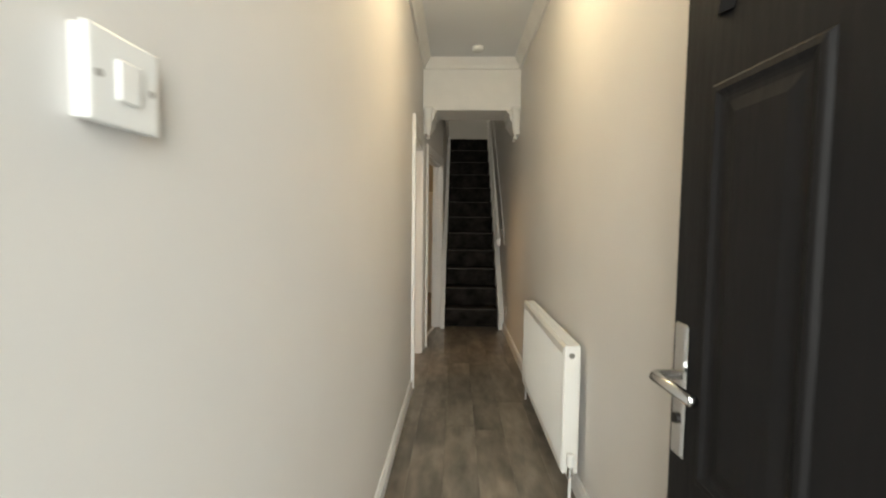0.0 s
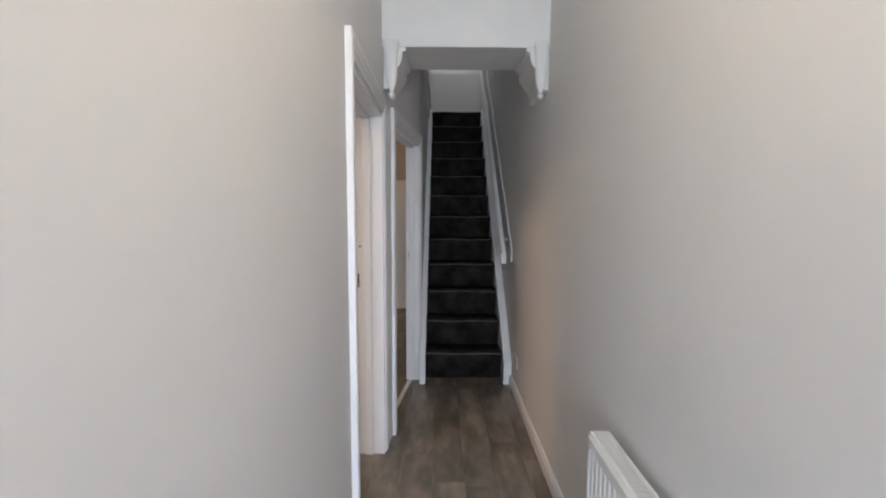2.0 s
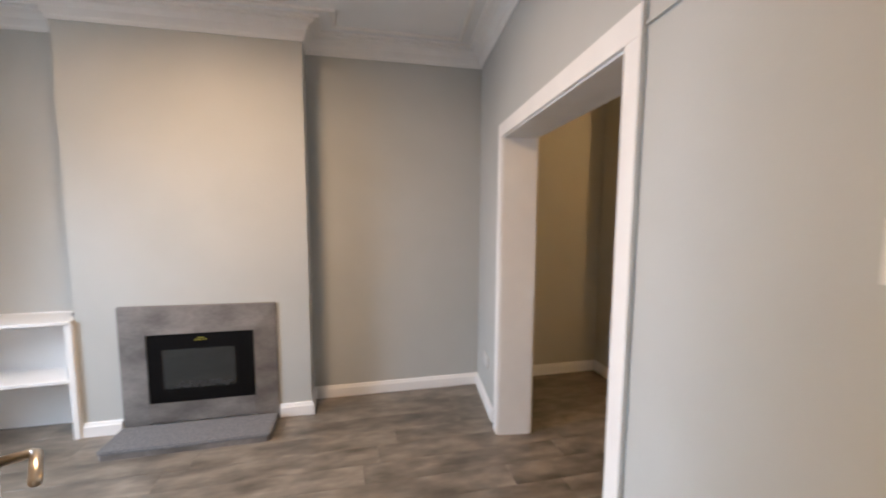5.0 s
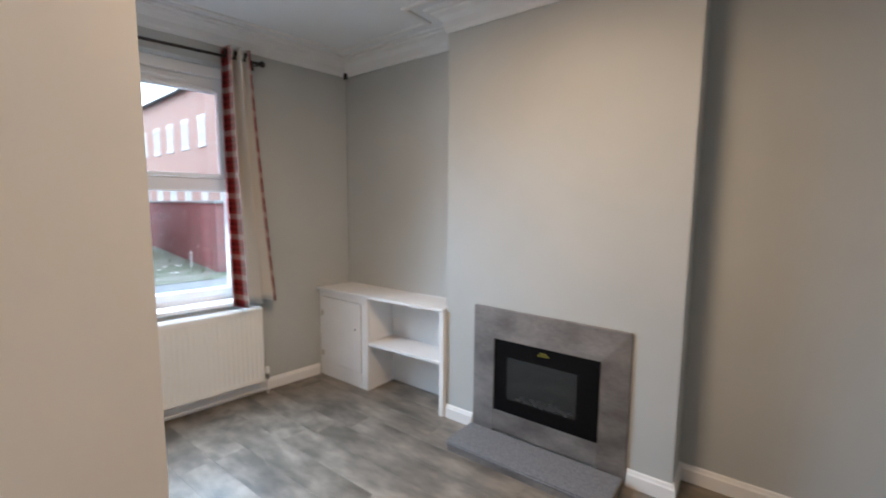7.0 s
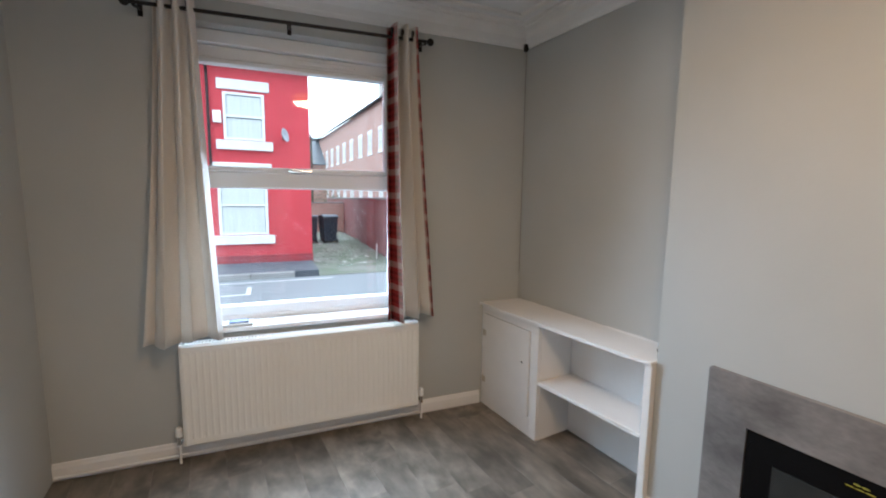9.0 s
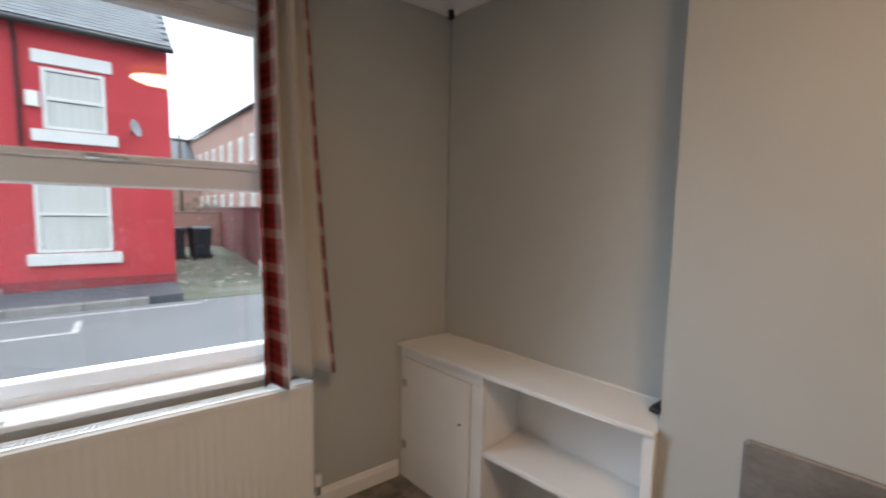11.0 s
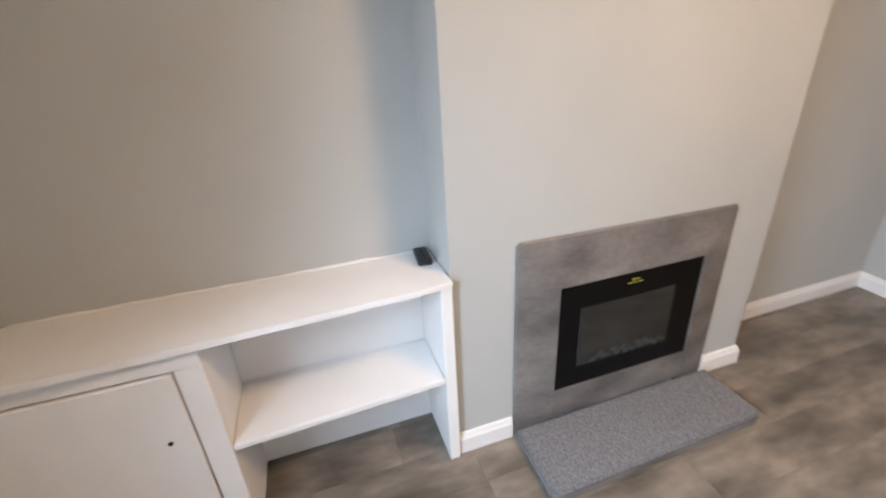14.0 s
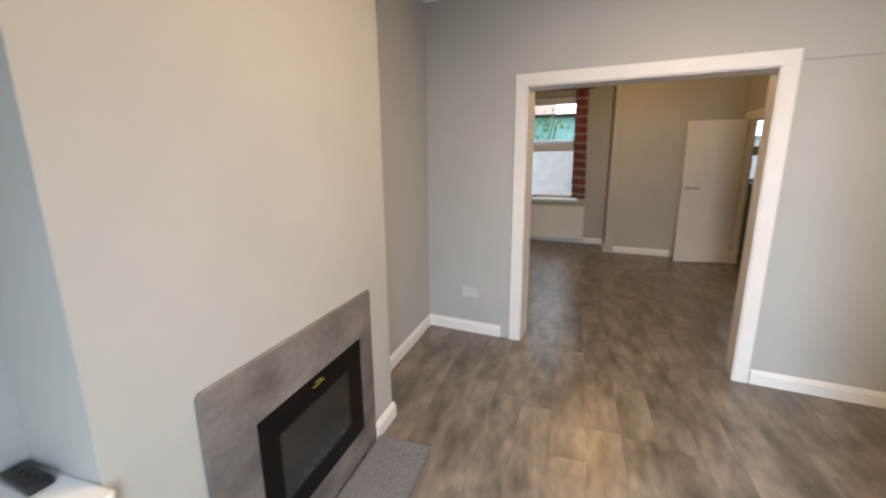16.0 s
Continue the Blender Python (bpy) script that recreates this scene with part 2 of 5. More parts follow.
def plaid_material():
    m = material("red_plaid_cloth", (0.3, 0.03, 0.03), 0.9, bump=0.2, bump_scale=260, spec=0.15)
    n, l = m.node_tree.nodes, m.node_tree.links
    tc, sp = n.new("ShaderNodeTexCoord"), n.new("ShaderNodeSeparateXYZ")
    l.new(tc.outputs["UV"], sp.inputs[0])

    def stripes(out, period, shift):
        ad = n.new("ShaderNodeMath")
        ad.operation = "ADD"
        ad.inputs[1].default_value = shift
        l.new(out, ad.inputs[0])
        md = n.new("ShaderNodeMath")
        md.operation = "PINGPONG"
        md.inputs[1].default_value = period
        l.new(ad.outputs[0], md.inputs[0])
        rp = n.new("ShaderNodeValToRGB")
        rp.color_ramp.interpolation = "CONSTANT"
        rp.color_ramp.elements[0].color = (0.62, 0.52, 0.47, 1)
        rp.color_ramp.elements[0].position = 0.0
        rp.color_ramp.elements[1].color = (0.34, 0.04, 0.045, 1)
        rp.color_ramp.elements[1].position = 0.017
        e = rp.color_ramp.elements.new(0.042)
        e.color = (0.06, 0.012, 0.018, 1)
        e = rp.color_ramp.elements.new(0.062)
        e.color = (0.34, 0.04, 0.045, 1)
        l.new(md.outputs[0], rp.inputs[0])
        return rp.outputs[0]

    a, b = stripes(sp.outputs[1], 0.072, 0.0), stripes(sp.outputs[0], 0.062, 0.035)
    mx = n.new("ShaderNodeMix")
    mx.data_type = "RGBA"
    mx.inputs[0].default_value = 0.5
    l.new(a, mx.inputs[6])
    l.new(b, mx.inputs[7])
    l.new(mx.outputs[2], n["Principled BSDF"].inputs["Base Color"])
    return m


PLAID = plaid_material()


def let_light_through(m, colour, share):
    """Mixes translucency into a cloth, so that daylight glows through it."""
    n, l = m.node_tree.nodes, m.node_tree.links
    tr, mx = n.new("ShaderNodeBsdfTranslucent"), n.new("ShaderNodeMixShader")
    tr.inputs["Color"].default_value = (*colour, 1)
    mx.inputs[0].default_value = share
    l.new(n["Principled BSDF"].outputs[0], mx.inputs[1])
    l.new(tr.outputs[0], mx.inputs[2])
    l.new(mx.outputs[0], n["Material Output"].inputs["Surface"])


let_light_through(CREAM_CLOTH, (0.86, 0.83, 0.77), 0.22)
let_light_through(PLAID, (0.45, 0.08, 0.07), 0.2)

# ---------------------------------------------------------------- mesh helpers


def link(name, bm, mat, parent=None, label="", smooth=False, m=None):
    """One mesh object from a bmesh."""
    bmesh.ops.recalc_face_normals(bm, faces=bm.faces)
    me = bpy.data.meshes.new(name)
    bm.to_mesh(me)
    bm.free()
    for mt in (mat if isinstance(mat, (list, tuple)) else [mat]):
        me.materials.append(mt)
    if smooth:
        for p in me.polygons:
            p.use_smooth = True
    ob = new(name, me)
    if parent is not None:
        ob.parent = parent
    if m is not None:
        ob.matrix_basis = m
    if label:
        ob["label"] = label
    return ob


def part(name, bm, mat, parent, label="", smooth=False, m=None):
    return link(name, bm, mat, parent, label, smooth, m)


def thing(name, m, label, category, group="", kind=""):
    ob = new(name)
    ob.empty_display_size = 0.1
    ob.matrix_basis = m
    return tagged(ob, label, category, group, kind)


def setting(ob, label="", category=""):
    return tagged(ob, label, category, kind="structure")


def add_box(bm, lo, hi, bevel=0.0, m=None, segments=1):
    """A box between two corners, added to bm; bevelled edges if asked."""
    verts = [bm.verts.new((x, y, z)) for x in (lo[0], hi[0]) for y in (lo[1], hi[1]) for z in (lo[2], hi[2])]
    quads = ((0, 1, 3, 2), (4, 6, 7, 5), (0, 4, 5, 1), (2, 3, 7, 6), (0, 2, 6, 4), (1, 5, 7, 3))
    faces = [bm.faces.new([verts[i] for i in q]) for q in quads]
    if bevel:
        edges = list({e for f in faces for e in f.edges})
        r = bmesh.ops.bevel(bm, geom=edges, offset=bevel, segments=segments, affect="EDGES", profile=0.6)
        verts = list({v for f in r["faces"] for v in f.verts} | {v for v in verts if v.is_valid})
    if m is not None:
        bmesh.ops.transform(bm, matrix=m, verts=verts)
    return verts


def box(lo, hi, bevel=0.0, m=None, segments=1):
    bm = bmesh.new()
    add_box(bm, lo, hi, bevel, m, segments)
    return bm


def add_tube(bm, points, radius, sides=12):
    """A round tube along points (capped); radius may be a list."""
    pts = [Vector(p) for p in points]
    rad = radius if isinstance(radius, (list, tuple)) else [radius] * len(pts)
    rings = []
    side = None
    for i, p in enumerate(pts):
        d = (pts[min(i + 1, len(pts) - 1)] - pts[max(i - 1, 0)]).normalized()
        if side is None:
            side = d.cross(Vector((0, 0, 1)))
            if side.length < 1e-3:
                side = d.cross(Vector((1, 0, 0)))
        side = (side - d * side.dot(d)).normalized()
        up = d.cross(side)
        rings.append([bm.verts.new(p + rad[i] * (math.cos(a) * side + math.sin(a) * up)) for a in (2 * math.pi * k / sides for k in range(sides))])
    for a, b in zip(rings, rings[1:]):
        for k in range(sides):
            bm.faces.new((a[k], a[(k + 1) % sides], b[(k + 1) % sides], b[k]))
    bm.faces.new(rings[0][::-1])
    bm.faces.new(rings[-1])


def tube(points, radius, sides=12):
    bm = bmesh.new()
    add_tube(bm, points, radius, sides)
    return bm


def add_prism(bm, outline, fn, a, b):
    """An outline of 2D points extruded from a to b; fn(u, v, w) gives the place."""
    lo = [bm.verts.new(fn(u, v, a)) for u, v in outline]
    hi = [bm.verts.new(fn(u, v, b)) for u, v in outline]
    n = len(outline)
    for i in range(n):
        bm.faces.new((lo[i], lo[(i + 1) % n], hi[(i + 1) % n], hi[i]))
    bm.faces.new(lo[::-1])
    bm.faces.new(hi)


def prism(outline, fn, a, b):
    bm = bmesh.new()
    add_prism(bm, outline, fn, a, b)
    return bm


def sweep(path, profile, closed=False):
    """A moulding: profile points (off, z) carried along a plan path, mitred; off lies to the left of the path."""
    bm = bmesh.new()
    pts = [Vector(p) for p in path]
    n = len(pts)
    rings = []
    for i, p in enumerate(pts):
        nin = nout = None
        if i > 0 or closed:
            d = (p - pts[i - 1]).normalized()
            nin = Vector((-d.y, d.x))
        if i < n - 1 or closed:
            d = (pts[(i + 1) % n] - p).normalized()
            nout = Vector((-d.y, d.x))
        nin, nout = nin or nout, nout or nin
        mit = (nin + nout) / (1 + nin.dot(nout))
        rings.append([bm.verts.new((p.x + mit.x * o, p.y + mit.y * o, z)) for o, z in profile])
    k = len(profile)
    pairs = list(zip(rings, rings[1:])) + ([(rings[-1], rings[0])] if closed else [])
    for a, b in pairs:
        for j in range(k):
            bm.faces.new((a[j], a[(j + 1) % k], b[(j + 1) % k], b[j]))
    if not closed:
        bm.faces.new(rings[0])
        bm.faces.new(rings[-1][::-1])
    return bm


def wall(name, p0, p1, thick, z0, z1, mats, openings=(), label="", thick_end=None):
    """A wall along p0-p1 on plan with its seen face on that line and its thickness to the right; openings are (s0, s1, z0, z1).
    The second material goes on the far face."""
    a, b = Vector(p0), Vector(p1)
    length = (b - a).length
    d = (b - a).normalized()
    nrm = Vector((d.y, -d.x))
    te = thick if thick_end is None else thick_end
    ss = sorted({0.0, length, *[v for o in openings for v in o[:2]]})
    zs = sorted({z0, z1, *[v for o in openings for v in o[2:]]})

    def solid(i, j):
        if not (0 <= i < len(ss) - 1 and 0 <= j < len(zs) - 1):
            return False
        s, z = (ss[i] + ss[i + 1]) / 2, (zs[j] + zs[j + 1]) / 2
        return not any(o[0] < s < o[1] and o[2] < z < o[3] for o in openings)

    bm = bmesh.new()
    cache = {}

    def v(i, j, k):
        if (i, j, k) not in cache:
            q = a + d * ss[i] + nrm * (k * (thick + (te - thick) * ss[i] / length))
            cache[i, j, k] = bm.verts.new((q.x, q.y, zs[j]))
        return cache[i, j, k]

    for i in range(len(ss) - 1):
        for j in range(len(zs) - 1):
            if not solid(i, j):
                continue
            bm.faces.new((v(i, j, 0), v(i + 1, j, 0), v(i + 1, j + 1, 0), v(i, j + 1, 0)))
            f = bm.faces.new((v(i, j, 1), v(i, j + 1, 1), v(i + 1, j + 1, 1), v(i + 1, j, 1)))
            f.material_index = 1 if len(mats) > 1 else 0
            for di, dj, e in ((-1, 0, ((i, j), (i, j + 1))), (1, 0, ((i + 1, j), (i + 1, j + 1))), (0, -1, ((i, j), (i + 1, j))), (0, 1, ((i, j + 1), (i + 1, j + 1)))):
                if not solid(i + di, j + dj):
                    (i0, j0), (i1, j1) = e
                    bm.faces.new((v(i0, j0, 0), v(i1, j1, 0), v(i1, j1, 1), v(i0, j0, 1)))
    ob = link(name, bm, mats)
    return setting(ob, label, "wall")


def frame_at(x, y, degrees):
    return pose(x, y, 0, 0, 0, degrees)


def casing(s0, s1, top, width, depth, y0, out, slim=1.0):
    """A moulded architrave round an opening in the local plane y = y0; out is the side (+1 or -1) it stands proud; slim narrows the leg at s1."""
    prof = [(0.006, 0), (0.006, depth * 0.55), (width * 0.18, depth * 0.62), (width * 0.24, depth * 0.45), (width * 0.32, depth * 0.45), (width * 0.42, depth * 0.75),
            (width * 0.62, depth * 0.8), (width * 0.68, depth), (width * 0.94, depth), (width, depth * 0.85), (width, 0)]
    bm = bmesh.new()
    rows = []
    for a, b in prof:
        y = y0 + out * b
        y1 = y0 + out * b * slim
        rows.append([bm.verts.new(q) for q in ((s0 - a, y, 0), (s0 - a, y, top + a), (s1 + a * slim, y1, top + a), (s1 + a * slim, y1, 0))])
    k = len(rows)
    for i in range(k):
        r, q = rows[i], rows[(i + 1) % k]
        for j in range(3):
            bm.faces.new((r[j], r[j + 1], q[j + 1], q[j]))
    bm.faces.new([r[0] for r in rows])
    bm.faces.new([r[3] for r in rows][::-1])
    return bm


def lining(s0, s1, top, y0, y1, t=0.022):
    """The boards that line an opening: two jambs and a head."""
    bm = bmesh.new()
    add_box(bm, (s0 - 0.002, y0, 0), (s0 + t, y1, top - t))
    add_box(bm, (s1 - t, y0, 0), (s1 + 0.002, y1, top - t))
    add_box(bm, (s0 - 0.002, y0, top - t), (s1 + 0.002, y1, top + 0.002))
    return bm

# ---------------------------------------------------------------- the house: plan lines
CROSS = -8.6
TAN = math.tan(radians(CROSS))
BACK = -8.0
STREET = -6.9
BTAN = math.tan(radians(BACK))


def front_y(x):
    return 0.990 + (x + 2.15) * TAN


def back_y(x):
    return 5.025 + (x + 1.72) * BTAN


def rear_y(x):
    return 9.15 + (x + 0.82) * math.tan(radians(-6.4))


def facing_y(x):
    return 8.6 + (x + 0.79) * math.tan(radians(-6.4))


XL, XR_HALL, HX = -2.455, 1.69, 0.75
CEIL, HALL_CEIL, REAR_CEIL = 2.76, 2.87, 2.74

# front wall with the window and the street door; its local frame runs along the inner face
FW = frame_at(-2.15, 0.990, CROSS)
CFW = math.cos(radians(CROSS))


def fs(x):
    return (x + 2.15) / CFW


WIN0, WIN1, WINZ0, WINZ1 = fs(-1.545), fs(-0.27), 0.765, 2.50
wall("wall_front", (1.95, front_y(1.95)), (-2.70, front_y(-2.70)), -0.30, -0.30, 5.4, [ROOM_PAINT, ROOM_PAINT],
     [(fs(1.95) - WIN1, fs(1.95) - WIN0, WINZ0, WINZ1), (fs(1.95) - fs(1.655), fs(1.95) - fs(0.80), -0.02, 2.12)],
     "light grey painted front wall with window and door openings")
wall("wall_party", (XL, front_y(XL) - 0.1), (XL, 5.2), -0.25, -0.05, 5.4, [ROOM_PAINT], (), "light grey painted party wall with alcoves")
wall("wall_rear_party", (-2.50, 5.15), (-2.50, 9.7), -0.19, -0.05, 2.9, [REAR_PAINT], (), "greige painted rear room side wall")
wall("wall_back", (0.66, back_y(0.66)), (-2.5, back_y(-2.5)), 0.21, -0.05, CEIL + 0.2, [ROOM_PAINT, REAR_PAINT],
     [((0.66 + 0.185) / math.cos(radians(BACK)), (0.66 + 1.655) / math.cos(radians(BACK)), -0.05, 1.975)], "light grey wall with a wide cased opening")
# the partition between hall and front room, thicker towards the street
wall("wall_partition", (HX, 4.635), (HX, 0.45), 0.175, -0.05, 2.95, [HALL_PAINT, ROOM_PAINT], [(4.635 - 4.585, 4.635 - 3.753, -0.05, 2.03)],
     "off-white hall side of the room partition", 0.35)
# wall between rear room and stairs
wall("wall_stair_side", (0.905, 9.5), (0.905, 5.70), 0.105, -0.05, 5.4, [HALL_PAINT, REAR_PAINT], [(9.5 - 8.30, 9.5 - 7.62, -0.05, 1.93)], "off-white wall beside the stairs")
wall("wall_stair_door", (0.905, 5.70), (HX + 0.002, 4.615), 0.10, -0.05, 5.4, [HALL_PAINT, REAR_PAINT], [(0.02, 0.858, -0.05, 2.03)], "off-white hall wall around the rear room doorway", 0.095)
wall("wall_hall", (XR_HALL, 0.3), (XR_HALL, 10.2), 0.25, -0.3, 5.4, [HALL_PAINT], (), "off-white long hall wall")
wall("wall_rear", (1.9, rear_y(1.9)), (-2.7, rear_y(-2.7)), 0.3, -0.3, 5.4, [REAR_PAINT],
     [((1.9 + 1.24) / math.cos(radians(6.4)), (1.9 + 2.17) / math.cos(radians(6.4)), 0.72, 2.42), ((1.9 - 1.62) / math.cos(radians(6.4)), (1.9 - 1.02) / math.cos(radians(6.4)), 1.05, 2.05)],
     "greige rear wall with a window")
wall("wall_rear_return", (-0.79, 8.55), (-0.79, 9.25), 0.12, -0.05, 2.9, [REAR_PAINT], (), "greige return wall beside the rear window")
wall("wall_rear_facing", (0.885, facing_y(0.885)), (-0.79, facing_y(-0.79)), 0.12, -0.05, 2.9, [REAR_PAINT], (), "greige wall behind the open door")

# chimney breasts
bm = box((-2.50, 2.336, -0.05), (-2.212, 3.773, CEIL + 0.05))
setting(link("chimney_breast", bm, ROOM_PAINT), "light grey painted chimney breast", "chimney breast")
bm = box((-2.55, 6.30, -0.05), (-2.19, 7.70, REAR_CEIL + 0.05))
setting(link("chimney_breast_rear", bm, REAR_PAINT), "greige chimney breast in the rear room", "chimney breast")


def slab(name, outline, z0, z1, mat, label, category):
    bm = prism(outline, lambda u, v, w: (u, v, w), z0, z1)
    return setting(link(name, bm, mat), label, category)


slab("ceiling_front", [(-2.6, front_y(-2.6) - 0.1), (0.62, front_y(0.62) - 0.1), (0.62, back_y(0.62) + 0.1), (-2.6, back_y(-2.6) + 0.1)], CEIL, CEIL + 0.1, CEILING_PAINT,
     "white painted front room ceiling", "ceiling")
slab("ceiling_hall", [(0.66, 0.3), (1.8, 0.3), (1.8, 4.97), (0.66, 4.97)], HALL_CEIL, HALL_CEIL + 0.1, CEILING_PAINT, "white painted hall ceiling", "ceiling")
slab("ceiling_rear", [(-2.6, back_y(-2.6) + 0.1), (0.88, back_y(0.88) + 0.1), (0.88, 9.5), (-2.6, 9.6)], REAR_CEIL, REAR_CEIL + 0.1, CEILING_PAINT, "white painted rear room ceiling", "ceiling")
slab("ceiling_landing", [(0.7, 4.4), (1.9, 4.4), (1.9, 10.2), (0.7, 10.2)], 5.2, 5.3, CEILING_PAINT, "white painted ceiling over the stairs", "ceiling")
slab("ceiling_lobby", [(0.88, 8.14), (1.7, 8.14), (1.7, 9.6), (0.88, 9.6)], 2.60, 2.70, CEILING_PAINT, "white ceiling under the landing", "ceiling")
wall("wall_over_hall", (1.75, 4.90), (0.7, 4.90), 0.1, 2.9, 5.2, [HALL_PAINT], (), "off-white wall above the hall arch")

floor = slab("floor", [(-2.7, 0.25), (1.9, 0.25), (1.9, 9.8), (-2.7, 9.8)], -0.30, -0.0085, FLOOR_BED, "grey oak effect vinyl plank floor", "floor")


def door_case(name, label, m, s0, s1, top, depth, far, width=0.075, proud=0.022, stop=None, slim=1.0):
    """Lining, architraves on both faces and a door stop for an opening; local y runs through the wall."""
    t = thing(name, m, label, "door frame", kind="structure")
    part("jamb_lining", lining(s0, s1, top, 0.001, depth - 0.001), GLOSS_WHITE, t)
    part("architrave", casing(s0, s1, top, width, proud, 0.0, -1, slim), GLOSS_WHITE, t)
    if far:
        part("architrave", casing(s0, s1, top, width, proud, depth, 1), GLOSS_WHITE, t)
    if stop is not None:
        bm = bmesh.new()
        add_box(bm, (s0 + 0.02, stop, 0), (s0 + 0.034, stop + 0.045, top - 0.03), 0.002)
        add_box(bm, (s1 - 0.034, stop, 0), (s1 - 0.02, stop + 0.045, top - 0.03), 0.002)
        add_box(bm, (s0 + 0.034, stop, top - 0.036), (s1 - 0.034, stop + 0.045, top - 0.021), 0.002)
        part("door_stop", bm, GLOSS_WHITE, t)
    return t


# hall doorway to the front room: local x runs back towards the street, local y into the room
CASE1 = door_case("door_frame_1", "white gloss moulded door frame between hall and front room", pose(HX, 4.585, 0, 0, 0, 90) @ pose(-0.85, 0, 0), 0.018, 0.85, 2.03, 0.178, False, 0.09, 0.026, 0.07, 0.5)
# strike plate and latch hole on the far jamb
bm = box((0.8255, 0.140, 1.032), (0.8285, 0.166, 1.112), 0.001)
SP = part("strike_plate", bm, CHROME, CASE1, "chrome strike plate")
part("latch_slot", box((0.8245, 0.147, 1.057), (0.8262, 0.159, 1.087)), DARK_HOLE, SP)
part("screw_hole", tube([(0.8250, 0.136, 1.272), (0.8290, 0.136, 1.272)], 0.006, 8), DARK_HOLE, CASE1)
part("jamb_facing", prism([(0.018, 0.002), (0.034, 0.002), (0.070, 0.176), (0.018, 0.176)], lambda u, v, w: (u, v, w), 0.0, 2.0), GLOSS_WHITE, CASE1)
# rear room doorway off the hall
ANG2 = math.degrees(math.atan2(1.085, 0.153))
M2 = pose(0.905, 5.70, 0, 0, 0, ANG2)
CASE2 = door_case("door_frame_2", "white gloss door frame between hall and rear room", M2, -0.858, -0.02, 2.03, 0.115, False, 0.080, 0.020, 0.04, 0.6)
bm = box((-0.0455, 0.068, 1.06), (-0.0425, 0.091, 1.13), 0.001)
part("strike_plate", bm, CHROME, CASE2, "chrome strike plate")
setting(link("trim", box((-0.835, 0.060, 0.0005), (-0.043, 0.095, 0.009), 0.003, m=M2), SATIN_WHITE), "pale painted threshold strip in the doorway", "trim")
# cased opening between the two rooms
MO = frame_at(-1.72, 5.025, BACK)
OC = thing("door_frame_3", MO, "plain white square-edged casing round the wide opening", "door frame", kind="structure")
O0, O1, OT = 0.065, 1.550, 1.975
part("jamb_lining", lining(O0, O1, OT, -0.004, 0.214, 0.02), SATIN_WHITE, OC)
for y0, y1 in ((-0.018, -0.001), (0.211, 0.228)):
    bm = bmesh.new()
    add_box(bm, (O0 - 0.07, y0, 0), (O0 + 0.012, y1, OT - 0.012), 0.002)
    add_box(bm, (O1 - 0.012, y0, 0), (O1 + 0.07, y1, OT - 0.012), 0.002)
    add_box(bm, (O0 - 0.07, y0, OT - 0.012), (O1 + 0.07, y1, OT + 0.07), 0.002)
    part("architrave", bm, SATIN_WHITE, OC)
# doorway from the rear room to the back lobby
CASE4 = door_case("door_frame_4", "white door frame of the back lobby", pose(0.80, 8.30, 0, 0, 0, -90), 0.0, 0.68, 1.93, 0.085, False, 0.07, 0.02)

# skirting boards
SKIRT = [(0, 0.002), (0.017, 0.002), (0.017, 0.072), (0.012, 0.082), (0.010, 0.092), (0.006, 0.098), (0, 0.098)]


def skirting(path, mat=SATIN_WHITE):
    setting(link("baseboard", sweep(path, SKIRT), mat), "white painted skirting board", "baseboard")


g = 0.001
skirting([(-1.80, back_y(-1.80) - g), (XL + g, back_y(XL) - g), (XL + g, 3.773 + g), (-2.212 + g, 3.773 + g), (-2.212 + g, 3.556)])
skirting([(-2.212 + g, 2.566), (-2.212 + g, 2.338)])
skirting([(-2.135, front_y(-2.135) + g), (0.425, front_y(0.425) + g), (0.535, 3.60)])
skirting([(0.572, back_y(0.572) - g), (-0.110, back_y(-0.110) - g)])
skirting([(HX + g, 3.61), (HX + g, 0.58)])
skirting([(XR_HALL - g, 0.62), (XR_HALL - g, 5.66)])
skirting([(-1.80, back_y(-1.80) + 0.215), (-2.5 + g, back_y(-2.5) + 0.215), (-2.5 + g, 6.30 - g), (-2.19 + g, 6.30 - g), (-2.19 + g, 7.7)][::-1])
skirting([(0.10, facing_y(0.10) - g), (-0.79 - g, facing_y(-0.79) - g), (-0.79 - g, rear_y(-0.79) - g), (-2.5, rear_y(-2.5) - g)])

# cornice of the front room: a deep cove with stepped beads, broken round the chimney breast
CORN = [(0, 2.625), (0.012, 2.625), (0.016, 2.642), (0.022, 2.650), (0.030, 2.690), (0.052, 2.718), (0.085, 2.732), (0.088, 2.742), (0.118, 2.746), (0.122, CEIL + 0.001), (0, CEIL + 0.001)]
corner_path = [(XL, front_y(XL)), (0.425, front_y(0.425)), (0.572, back_y(0.572)), (XL, back_y(XL)), (XL, 3.773), (-2.212, 3.773), (-2.212, 2.336), (XL, 2.336)]
setting(link("cornice", sweep(corner_path, CORN, True), PLASTER_WHITE), "white plaster cornice with stepped mouldings", "cornice")
BEAD = [(0.19, 2.748), (0.205, 2.744), (0.22, 2.748), (0.222, CEIL + 0.001), (0.188, CEIL + 0.001)]
setting(link("ceiling_bead", sweep(corner_path, BEAD, True), PLASTER_WHITE), "white plaster bead running round the ceiling", "cornice")
HCORN = [(0, 2.78), (0.02, 2.78), (0.03, 2.81), (0.06, 2.845), (0.075, HALL_CEIL + 0.001), (0, HALL_CEIL + 0.001)]
